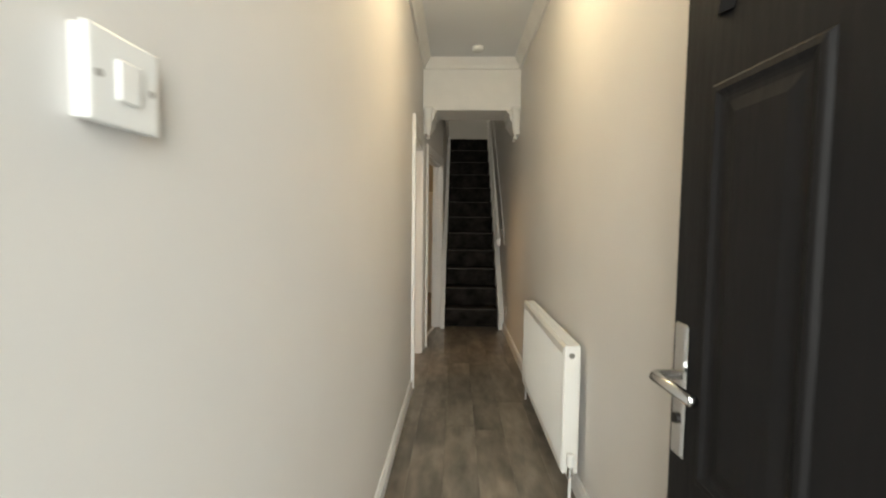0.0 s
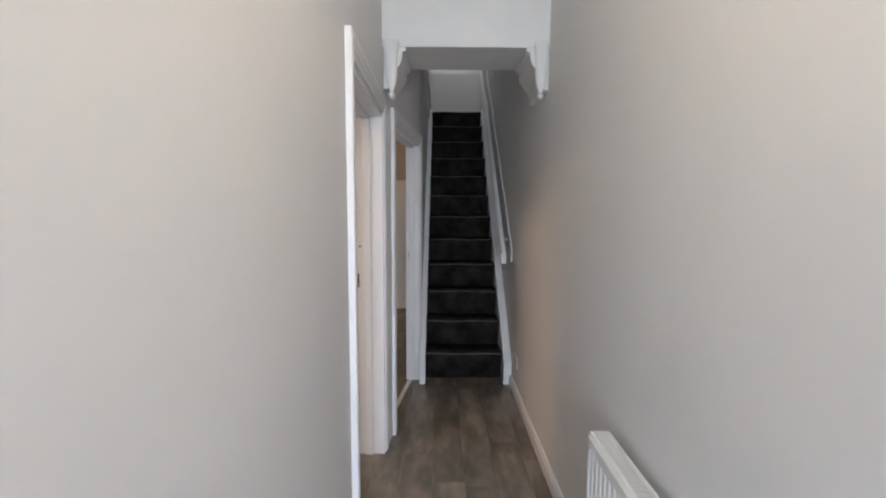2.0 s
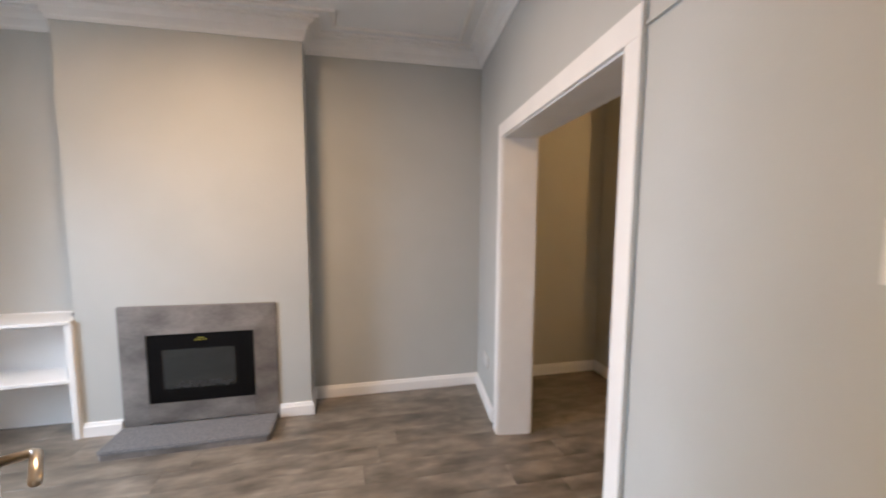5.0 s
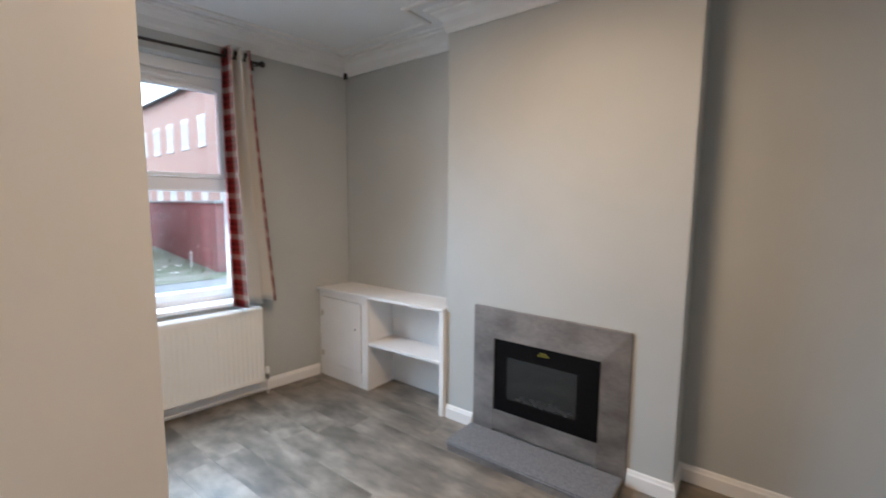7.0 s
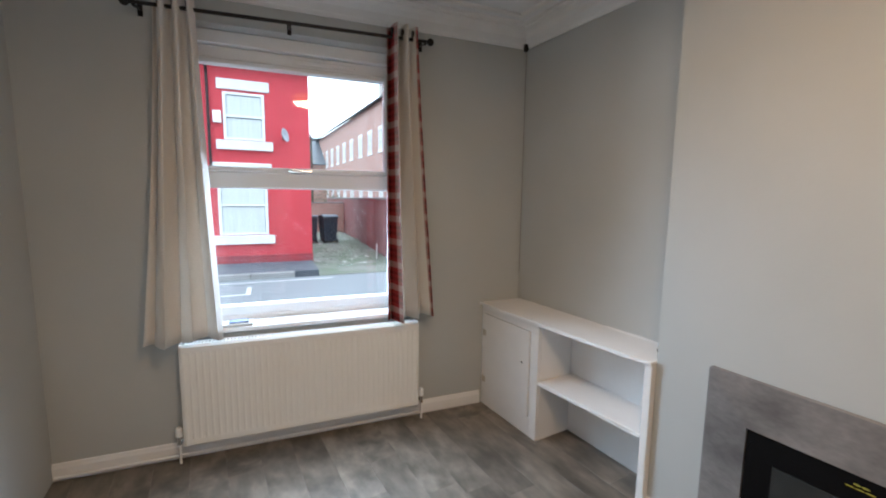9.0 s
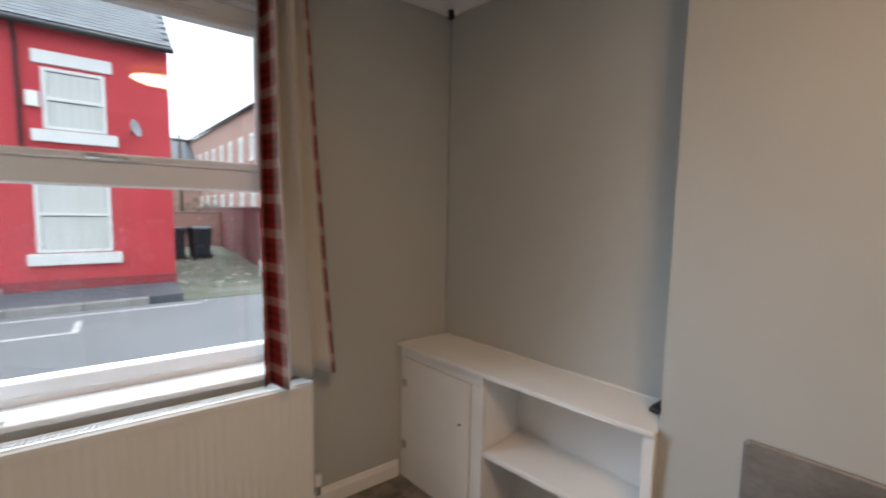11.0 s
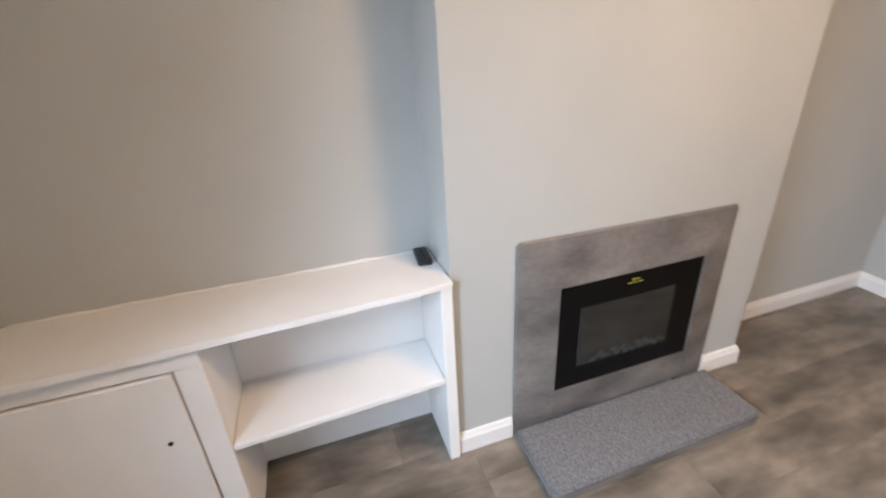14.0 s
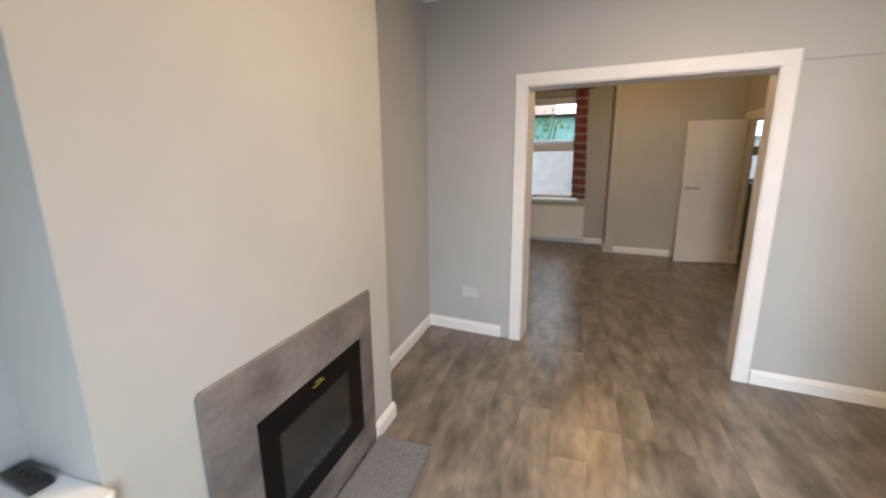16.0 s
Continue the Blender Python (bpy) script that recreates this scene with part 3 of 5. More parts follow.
setting(link("cornice", sweep([(HX, 4.58), (HX, 0.6), (1.69, 0.6), (1.69, 4.58)], HCORN, True), PLASTER_WHITE), "white plaster hall cornice", "cornice")

# shadow gap where the overboarded lower wall ends, and pipe chase in the window corner
setting(link("trim", box((1.624, -0.009, 1.984), (2.30, 0.0, 1.993), m=MO), ROOM_PAINT), "thin painted ledge line along the wall", "trim")
setting(link("trim", box((XL + 0.001, front_y(XL) + 0.004, 1.0), (XL + 0.004, front_y(XL) + 0.008, 2.63)), GAP_LINE), "thin taupe crack line in the corner", "trim")

# ---------------------------------------------------------------- hall arch and stairs
ARCH = thing("hall_arch", pose(0, 0, 0), "white plaster arch across the hall with scrolled corbels", "arch", kind="structure")
part("beam", box((0.735, 4.58, 2.395), (1.70, 4.965, 2.90), 0.004), PLASTER_WHITE, ARCH)


def corbel(sign, x):
    """A smooth S-curved bracket under the beam, with a stepped cap, a slim front pendant and a ball drop."""
    out = [(0.0, 2.400), (0.125, 2.400), (0.125, 2.377), (0.112, 2.373)]
    for k in range(13):
        a = k / 12
        out.append((0.104 - 0.072 * (a - 0.16 * math.sin(2 * math.pi * a)), 2.365 - 0.185 * a))
    out += [(0.022, 2.170), (0.0, 2.165)]
    bm = prism(out, lambda u, v, w: (x + sign * u, w, v), 4.59, 4.955)
    part("corbel", bm, PLASTER_WHITE, ARCH, "scrolled plaster corbel")
    rows = []
    bm = bmesh.new()
    for z, hw, dp in ((2.425, 0.046, 0.040), (2.405, 0.048, 0.044), (2.390, 0.044, 0.040), (2.365, 0.036, 0.030), (2.285, 0.034, 0.030), (2.225, 0.031, 0.026), (2.185, 0.024, 0.020), (2.160, 0.012, 0.012), (2.150, 0.010, 0.010)):
        ring = []
        for j in range(16):
            a = 2 * math.pi * j / 16
            ring.append(bm.verts.new((x + sign * 0.044 + hw * math.copysign(abs(math.cos(a)) ** 0.6, math.cos(a)), 4.592 + dp * math.copysign(abs(math.sin(a)) ** 0.6, math.sin(a)), z)))
        rows.append(ring)
    for a, b in zip(rows, rows[1:]):
        for j in range(16):
            bm.faces.new((a[j], a[(j + 1) % 16], b[(j + 1) % 16], b[j]))
    bm.faces.new(rows[0])
    bm.faces.new(rows[-1][::-1])
    part("pendant", bm, PLASTER_WHITE, ARCH, "fluted plaster pendant", True)
    bm = bmesh.new()
    bmesh.ops.create_uvsphere(bm, u_segments=14, v_segments=8, radius=0.020, matrix=pose(x + sign * 0.044, 4.592, 2.133))
    part("ball_drop", bm, PLASTER_WHITE, ARCH, "", True)


corbel(1, HX + 0.008)
corbel(-1, 1.69)

STEPS, RISE, GOING, Y0 = 12, 0.236, 0.2125, 5.70
SX0, SX1 = 0.915, 1.635
STAIR = thing("staircase", pose(0, 0, 0), "steep straight stairs with charcoal carpet and white strings", "stairs")
for k in range(STEPS):
    y, z = Y0 + k * GOING, (k + 1) * RISE
    end = y + GOING + 0.03 if k < STEPS - 1 else 9.0
    out = [(y + 0.018, z - RISE - 0.004), (y + 0.020, z - 0.060), (y + 0.004, z - 0.046), (y - 0.012, z - 0.034), (y - 0.018, z - 0.018), (y - 0.010, z - 0.005), (y + 0.006, z), (end, z), (end, z - 0.05), (y + 0.06, z - RISE - 0.004)]
    bm = bmesh.new()
    n = 7
    xs = [SX0 + (SX1 - SX0) * i / (n - 1) for i in range(n)]
    rnd = random.Random(k)
    rings = []
    for i, x in enumerate(xs):
        w = 0.004 * math.sin(i * 1.7 + k) + rnd.uniform(-0.002, 0.002)
        rings.append([bm.verts.new((x, yy + (w if 0 < j < 7 else 0), zz + (w * 0.8 if 2 < j < 7 else 0))) for j, (yy, zz) in enumerate(out)])
    for a, b in zip(rings, rings[1:]):
        for j in range(len(out)):
            bm.faces.new((a[j], a[(j + 1) % len(out)], b[(j + 1) % len(out)], b[j]))
    bm.faces.new(rings[0])
    bm.faces.new(rings[-1][::-1])
    step = part("step", bm, STAIR_CARPET, STAIR, "", True)
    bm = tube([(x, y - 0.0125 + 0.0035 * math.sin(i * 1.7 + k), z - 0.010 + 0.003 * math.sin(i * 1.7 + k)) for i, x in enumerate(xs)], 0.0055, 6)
    part("nosing", bm, PALE_CARPET, step, "paler carpet along the nosing", True)
SL = RISE / GOING
for x0, x1 in ((0.906, SX0 + 0.039), (SX1 - 0.011, 1.689)):
    ya, yb = Y0 - 0.13, Y0 + STEPS * GOING + 0.1
    out = [(ya, 0), (ya, 0.20), (ya + 0.03, 0.225), (Y0 + 11 * GOING, 12 * RISE + 0.035), (yb, 12 * RISE + 0.035), (yb, 12 * RISE - 0.2), (ya + 0.36, 0)]
    part("string", prism(out, lambda u, v, w: (w, u, v), x0, x1), GLOSS_WHITE, STAIR, "white painted string board")

RAIL = thing("handrail", pose(0, 0, 0), "white painted wall-mounted stair handrail with backing board", "handrail")
ry0, ry1 = 5.60, 8.10
rz = lambda y: 1.045 + (y - 5.56) * 0.965
out = [(-0.018, -0.045), (0.018, -0.045), (0.022, -0.01), (0.022, 0.03), (0.012, 0.045), (-0.012, 0.045), (-0.022, 0.03), (-0.022, -0.01)]
part("rail", prism(out, lambda u, v, w: (1.610 + u, w, rz(w) + v), ry0, ry1), GLOSS_WHITE, RAIL)
part("backboard", prism([(-0.055, 0), (0.055, 0), (0.055, 0.012), (-0.055, 0.012)], lambda u, v, w: (1.688 - v, w, rz(w) - 0.02 + u), 5.64, 8.10), SATIN_WHITE, RAIL, "white backing board on the wall")
for y in (5.85, 6.75, 7.7):
    part("bracket", tube([(1.676, y, rz(y) - 0.10), (1.64, y, rz(y) - 0.09), (1.610, y, rz(y) - 0.045)], 0.008, 8), GLOSS_WHITE, RAIL)

# landing edge, newels and the low wall at the stair head
setting(link("trim", box((0.900, 5.05, 2.72), (0.925, 8.05, 2.86), 0.004), GLOSS_WHITE), "white painted landing edge board", "trim")
setting(link("trim", box((0.900, 5.05, 2.862), (0.945, 8.05, 2.885), 0.004), GLOSS_WHITE), "white painted landing nosing", "trim")
LOW = wall("wall_landing", (1.69, 8.80), (0.905, 8.80), -0.08, 2.7, 3.56, [HALL_PAINT], (), "off-white low wall at the stair head")
setting(link("ledge", prism([(8.775, 3.54), (8.872, 3.54), (8.872, 3.655), (8.775, 3.655)], lambda u, v, w: (w, u, v), 0.906, 1.689), GLOSS_WHITE), "white boxed ledge on the low landing wall", "ledge")
setting(link("wall_landing_back", box((0.80, 9.55, 2.7), (1.70, 9.65, 5.2)), HALL_PAINT), "bright off-white landing wall", "wall")
LR = thing("landing_rail", pose(0, 0, 0), "thin dark rail above the landing ledge", "rail")
part("bar", tube([(0.90, 8.82, 3.745), (1.66, 8.82, 3.745)], 0.015, 8), DARK_METAL, LR)
for x in (0.93, 1.58):
    part("post", tube([(x, 8.82, 3.655), (x, 8.82, 3.745)], 0.008, 8), DARK_METAL, LR)
for x, z1 in ((0.90, 4.15), (1.655, 3.86)):
    nw = thing("newel_post", pose(x, 8.13, 2.832), "white painted square newel post at the stair head", "newel post", "newel posts")
    part("post", box((-0.032, -0.032, 0), (0.032, 0.032, z1 - 2.92), 0.006), GLOSS_WHITE, nw)
    part("cap", box((-0.042, -0.042, z1 - 2.92), (0.042, 0.042, z1 - 2.87), 0.012), GLOSS_WHITE, nw)

# ---------------------------------------------------------------- radiators


def radiator(name, m, width, height, z0, label, ribs=True, valves=(0, 1)):
    """A convector radiator; local x along the wall, local -y towards the room, its back 3 cm off the wall at y = 0."""
    t = thing(name, m, label, "radiator")
    yb, yf = -0.035, -0.105
    bm = bmesh.new()
    n = max(2, int(width / 0.034))
    cols = [(0.0, 0.010), (0.012, 0.0)]
    for k in range(n):
        c = 0.02 + (width - 0.04) * (k + 0.5) / n
        h = (width - 0.04) / n
        d = 0.0035 if ribs else 0.0016
        cols += [(c - h * 0.38, 0), (c - h * 0.26, d), (c + h * 0.26, d), (c + h * 0.38, 0)]
    cols += [(width - 0.012, 0.0), (width, 0.010)]
    zr = [(0, 0.010), (0.012, 0.0), (0.04, 0.0), (0.055, 1), (height - 0.055, 1), (height - 0.04, 0.0), (height - 0.012, 0.0), (height, 0.010)]
    grid = []
    for zz, dz in zr:
        row = []
        for xx, dx in cols:
            edge = dx if (xx < 0.013 or xx > width - 0.013) else 0
            d = max(edge, dz if dz != 1 else 0) + (dx if dz == 1 and not edge and 0.013 < xx < width - 0.013 else 0)
            row.append(bm.verts.new((xx, yf + d, z0 + zz)))
        grid.append(row)
    for a, b in zip(grid, grid[1:]):
        for i in range(len(cols) - 1):
            bm.faces.new((a[i], a[i + 1], b[i + 1], b[i]))
    part("panel", bm, RADIATOR_WHITE, t)
    part("panel", box((0.004, yb, z0 + 0.004), (width - 0.004, yb + 0.008, z0 + height - 0.01), 0.002), RADIATOR_WHITE, t)
    for xa in (0.0, width - 0.006):
        part("side_cover", box((xa, yf + 0.006, z0 + 0.004), (xa + 0.006, yb + 0.004, z0 + height), 0.002), RADIATOR_WHITE, t)
    bm = bmesh.new()
    add_box(bm, (0.004, yf + 0.008, z0 + height - 0.006), (width - 0.004, yf + 0.018, z0 + height + 0.001))
    add_box(bm, (0.004, yb - 0.006, z0 + height - 0.006), (width - 0.004, yb + 0.004, z0 + height + 0.001))
    k = int(width / 0.019)
    for i in range(k + 1):
        x = 0.006 + (width - 0.018) * i / k
        add_box(bm, (x, yf + 0.018, z0 + height - 0.006), (x + 0.008, yb - 0.006, z0 + height))
    part("top_grille", bm, RADIATOR_WHITE, t, "slotted top grille")
    # shade between the panels is put into the taupe colour of this box
    part("fin_pack", box((0.01, yf + 0.022, z0 + 0.03), (width - 0.01, yb - 0.010, z0 + height - 0.03)), GAP_LINE, t, "shadowed convector fins")
    for v in valves:
        xa = -0.028 if v == 0 else width + 0.028
        bm = tube([(xa, -0.07, 0.0), (xa, -0.07, z0 + 0.02)], 0.0075, 10)
        part("pipe", bm, GLOSS_WHITE, t)
        bm = tube([(xa, -0.07, z0 + 0.01), (xa, -0.07, z0 + 0.055)], 0.013, 12)
        add_tube(bm, [(xa, -0.07, z0 + 0.035), (0.003 if v == 0 else width - 0.003, -0.07, z0 + 0.035)], 0.009, 10)
        part("valve_body", bm, CHROME, t)
        part("valve_cap", tube([(xa, -0.07, z0 + 0.055), (xa, -0.07, z0 + 0.062), (xa, -0.07, z0 + 0.105), (xa, -0.07, z0 + 0.112)], [0.014, 0.019, 0.017, 0.012], 14), PLASTIC_WHITE, t)
        xp = 0.006 if v == 0 else width - 0.006
        part("blanking_plug", tube([(xp - 0.012 if v == 0 else xp, -0.07, z0 + height - 0.045), (xp if v == 0 else xp + 0.012, -0.07, z0 + height - 0.045)], 0.013, 12), CHROME, t)
    for xa in (0.18, width - 0.2):
        part("bracket", box((xa, -0.036, z0 + 0.1), (xa + 0.03, -0.001, z0 + height - 0.1)), RADIATOR_WHITE, t)
    return t


radiator("radiator", pose(XR_HALL, 3.50, 0, 0, 0, -90), 1.13, 0.60, 0.145, "white ribbed double-panel radiator on the hall wall", True)
radiator("radiator", pose(-0.225, front_y(-0.225) + 0.001, 0, 0, 0, CROSS + 180), 1.415, 0.605, 0.11, "wide white panel radiator beneath the front window", True)
radiator("radiator", pose(-2.15, rear_y(-2.15) - 0.001, 0, 0, 0, -6.4), 1.06, 0.56, 0.07, "white panel radiator beneath the rear window", True, ())
# low pipe along the skirting under the window
PIPE = thing("heating_pipe", FW, "white painted heating pipe along the skirting", "pipe")
part("pipe", tube([(fs(0.39), 0.032, 0.028), (fs(-1.68), 0.032, 0.028)], 0.0075, 10), GLOSS_WHITE, PIPE)

# ---------------------------------------------------------------- front window and curtains


def sash_window(name, m, w, z0, z1, bar, label, depth=0.07, handle=True):
    """A white plastic casement in local x 0..w, y 0..depth (y towards the room); bar is the height of the transom."""
    t = thing(name, m, label, "window", kind="structure")
    fw = 0.052
    bm = bmesh.new()
    add_box(bm, (0, 0, z0), (fw, depth, z1), 0.005)
    add_box(bm, (w - fw, 0, z0), (w, depth, z1), 0.005)
    add_box(bm, (fw - 0.004, 0, z0), (w - fw + 0.004, depth, z0 + 0.06), 0.005)
    add_box(bm, (fw - 0.004, 0, z1 - 0.07), (w - fw + 0.004, depth, z1), 0.005)
    part("window_frame", bm, UPVC, t)
    part("transom", box((fw - 0.004, -0.004, bar - 0.05), (w - fw + 0.004, depth + 0.004, bar + 0.05), 0.008), UPVC, t)
    # opening sash above the transom
    bm = bmesh.new()
    a, b, c, d = fw + 0.002, w - fw - 0.002, bar + 0.051, z1 - 0.071
    q = 0.030
    add_box(bm, (a, 0.012, c), (a + q, depth + 0.012, d), 0.006)
    add_box(bm, (b - q, 0.012, c), (b, depth + 0.012, d), 0.006)
    add_box(bm, (a + q - 0.003, 0.012, c), (b - q + 0.003, depth + 0.012, c + q), 0.006)
    add_box(bm, (a + q - 0.003, 0.012, d - q), (b - q + 0.003, depth + 0.012, d), 0.006)
    sash = part("sash", bm, UPVC, t)
    if handle:
        bm = box((w * 0.52, depth + 0.012, c + 0.006), (w * 0.52 + 0.05, depth + 0.022, c + 0.026), 0.003)
        add_tube(bm, [(w * 0.52 + 0.025, depth + 0.022, c + 0.016), (w * 0.52 + 0.025, depth + 0.034, c + 0.017), (w * 0.52 - 0.09, depth + 0.040, c + 0.012)], [0.007, 0.008, 0.006], 8)
        part("handle", bm, CHROME, sash, "chrome espagnolette handle")
    for za, zb in ((c + q, d - q), (z0 + 0.06, bar - 0.05)):
        xa = a + q if za > bar else fw
        p = part("pane", box((xa - 0.004, 0.030, za - 0.004), (w - xa + 0.004, 0.036, zb + 0.004)), PANE_GLASS, t, "clear glass pane")
        p.visible_shadow = False
    return t


WW = WIN1 - WIN0
W1 = sash_window("window_1", FW @ pose(WIN0 + 0.012, -0.215, 0), WW - 0.024, 0.80, 2.425, 1.650, "white plastic two-light window in a deep reveal")
bm = box((0.28, 0.071, 2.372), (0.66, 0.088, 2.398), 0.004)
part("trickle_vent", bm, UPVC, W1, "white slotted trickle vent")
bm = box((WIN0 + 0.002, -0.22, 2.426), (WIN1 - 0.002, -0.10, 2.498), 0.003)
setting(link("trim", bm, UPVC, m=FW), "white boxed head above the window", "trim")
bm = box((WIN0 - 0.03, -0.15, 0.742), (WIN1 + 0.03, 0.025, 0.772), 0.006)
add_box(bm, (WIN0 + 0.002, -0.30, 0.70), (WIN1 - 0.002, -0.15, 0.80))
setting(link("window_sill", bm, GLOSS_WHITE, m=FW), "white painted window board", "window sill")
bm = bmesh.new()
for xa, xb in ((WIN0 - 0.0005, WIN0 + 0.010), (WIN1 - 0.010, WIN1 + 0.0005)):
    add_box(bm, (xa, -0.145, 0.774), (xb, 0.002, 2.425))
setting(link("trim", bm, SATIN_WHITE, m=FW), "white painted window reveal boards", "trim")

ROD = thing("curtain_rod", FW, "dark metal curtain rod with ball finials", "curtain rod")
RZ, RY = 2.535, 0.105
ra, rb = fs(-1.675), fs(-0.115)
part("rod", tube([(ra, RY, RZ), (rb, RY, RZ - 0.03)], 0.010, 12), DARK_METAL, ROD)
for s, z in ((ra - 0.015, RZ), (rb + 0.015, RZ - 0.03)):
    bm = bmesh.new()
    bmesh.ops.create_uvsphere(bm, u_segments=12, v_segments=8, radius=0.023, matrix=pose(s, RY, z))
    part("finial", bm, DARK_METAL, ROD, "", True)
for s in (fs(-1.655), fs(-0.86), fs(-0.14)):
    z = RZ - 0.03 * (s - ra) / (rb - ra)
    bm = tube([(s, 0.0, z + 0.004), (s, RY, z - 0.014)], 0.006, 8)
    add_box(bm, (s - 0.012, 0.0, z - 0.03), (s + 0.012, 0.006, z + 0.035), 0.002)
    add_box(bm, (s - 0.007, RY - 0.014, z - 0.022), (s + 0.007, RY + 0.014, z - 0.008), 0.002)
    part("bracket", bm, DARK_METAL, ROD)


def curtain(name, m, label, folds, top, bottom, length_top, length_bot, z0, z1, bands, depth=0.045, seed=1):
    """A gathered curtain hung in local x; bands gives the share of its width that shows the plaid face at either edge."""
    rnd = random.Random(seed)
    cols, rows = folds * 16 + 1, 30
    th = 0.004
    bm = bmesh.new()
    uv = bm.loops.layers.uv.new("cloth")
    ph = [rnd.uniform(-0.5, 0.5) for _ in range(folds + 2)]
    sheets = []
    for side in (0, 1):
        grid = []
        for j in range(rows):
            v = j / (rows - 1)
            row = []
            for i in range(cols):
                u = i / (cols - 1)
                a = top + (bottom - top) * v ** 1.3 + u * (length_top + (length_bot - length_top) * v ** 1.2)
                k = u * folds
                amp = depth * (0.75 + 0.3 * math.sin(2.0 * v + 0.4)) * (0.85 + 0.3 * math.sin(1.7 * math.floor(k + 0.25) + seed))
                w = math.sin(2 * math.pi * (k + 0.06 * math.sin(2.4 * v + 1.3 * seed)))
                y = amp * (1 + 0.25 * v) * math.copysign(abs(w) ** 0.72, w) + 0.045 * v * v + 0.008 * math.sin(3.5 * v + 1.4 * k)
                x = a + 0.10 * length_bot / folds * math.sin(4 * math.pi * k + 0.5) * v
                row.append(bm.verts.new((x, y + side * th, z1 - (z1 - z0 - 0.012 * math.sin(k * 2.1)) * v)))
            grid.append(row)
        sheets.append(grid)

    def quad(vs, ij):
        f = bm.faces.new(vs)
        for lp, (i, j) in zip(f.loops, ij):
            lp[uv].uv = (i / (cols - 1) * 0.75, j / (rows - 1) * 1.8)
        u = sum(q[0] for q in ij) / 4 / (cols - 1)
        f.material_index = 1 if (u < bands[0] or u > 1 - bands[1]) else 0

    for side, gr in enumerate(sheets):
        for j in range(rows - 1):
            for i in range(cols - 1):
                quad((gr[j][i], gr[j][i + 1], gr[j + 1][i + 1], gr[j + 1][i]), ((i, j), (i + 1, j), (i + 1, j + 1), (i, j + 1)))
    A, B = sheets
    for j in range(rows - 1):
        for i in (0, cols - 1):
            quad((A[j][i], B[j][i], B[j + 1][i], A[j + 1][i]), ((i, j), (i, j), (i, j + 1), (i, j + 1)))
    for i in range(cols - 1):
        for j in (0, rows - 1):
            quad((A[j][i], A[j][i + 1], B[j][i + 1], B[j][i]), ((i, j), (i + 1, j), (i + 1, j), (i, j)))
    t = thing(name, m, label, "curtain", "window curtains")
    part("cloth", bm, [CREAM_CLOTH, PLAID], t, "", True)
    for k in range(folds):
        s = top + length_top * (k + 0.5) / folds
        part("eyelet", tube([(s - 0.006, 0.0, z1 - 0.035), (s + 0.006, 0.0, z1 - 0.035)], 0.022, 12), DARK_METAL, t)
    return t


MC = FW @ pose(0, RY, 0)
curtain("curtain", MC, "cream lined curtain drawn back beside the window", 3, fs(-0.40), fs(-0.465), 0.19, 0.38, 0.748, 2.565, (0.0, 0.0), 0.048, 3)
curtain("curtain", MC, "cream curtain with red plaid leading edge, drawn back", 3, fs(-1.605), fs(-1.712), 0.195, 0.315, 0.765, 2.60, (0.13, 0.24), 0.060, 5)
# item left lying on the window board
CLOTHPILE = thing("folded_cloth", FW @ pose(fs(-0.52), -0.02, 0.772), "small folded white and blue cloth on the window board", "cloth")
part("cloth", box((-0.085, -0.05, 0.0), (0.085, 0.04, 0.018), 0.008, segments=2), LITTER_PAPER, CLOTHPILE, "", True)
part("cloth", box((-0.06, -0.03, 0.018), (0.05, 0.03, 0.030), 0.006, segments=2), material("pale_blue_cloth", (0.25, 0.30, 0.45), 0.9), CLOTHPILE, "pale blue fold", True)

# pull-cord box high in the corner
CC = thing("corner_clip", pose(XL + 0.03, front_y(XL) + 0.03, 2.60), "small dark metal clip in the cornice corner", "clip")
bm = box((-0.012, -0.012, 0), (0.012, 0.012, 0.05), 0.003)
add_box(bm, (-0.028, -0.006, 0.02), (0.0, 0.006, 0.03), 0.002)
part("clip", bm, DARK_METAL, CC)

# ---------------------------------------------------------------- alcove cupboard
CAB = thing("alcove_cupboard", pose(0, 0, 0), "white painted built-in alcove cupboard with open shelves", "cupboard")
cx0, cx1 = XL + 0.002, -2.150
TOPZ = 0.792


def skew(u, v, w):
    return (u, v, w)


fy0 = front_y(cx1) + 0.004
top = [(cx0, front_y(cx0) + 0.003), (cx1 + 0.025, front_y(cx1 + 0.025) + 0.003), (cx1 + 0.027, 1.25), (cx1 + 0.016, 1.62), (cx1 - 0.010, 2.20), (cx1 - 0.022, 2.334), (cx0, 2.334)]
bm = prism(top, skew, TOPZ - 0.020, TOPZ)
bmesh.ops.bevel(bm, geom=list(bm.edges), offset=0.003, segments=2, affect="EDGES")
part("top_board", bm, SATIN_WHITE, CAB, "thickly painted top board")
part("fascia", box((cx1 - 0.018, fy0, 0.714), (cx1 + 0.002, 1.600, TOPZ - 0.021), 0.003), SATIN_WHITE, CAB)
part("stile", box((cx1 - 0.02, 1.528, 0.0), (cx1, 1.600, 0.713), 0.003), SATIN_WHITE, CAB)
part("stile", box((cx1 - 0.02, fy0, 0.0), (cx1, 1.024, 0.713), 0.003), SATIN_WHITE, CAB)
part("plinth", box((cx1 - 0.02, 1.025, 0.0), (cx1 - 0.001, 1.527, 0.132), 0.002), SATIN_WHITE, CAB)
part("divider", box((cx0, 1.578, 0.0), (cx1 - 0.021, 1.600, TOPZ - 0.021)), SATIN_WHITE, CAB)
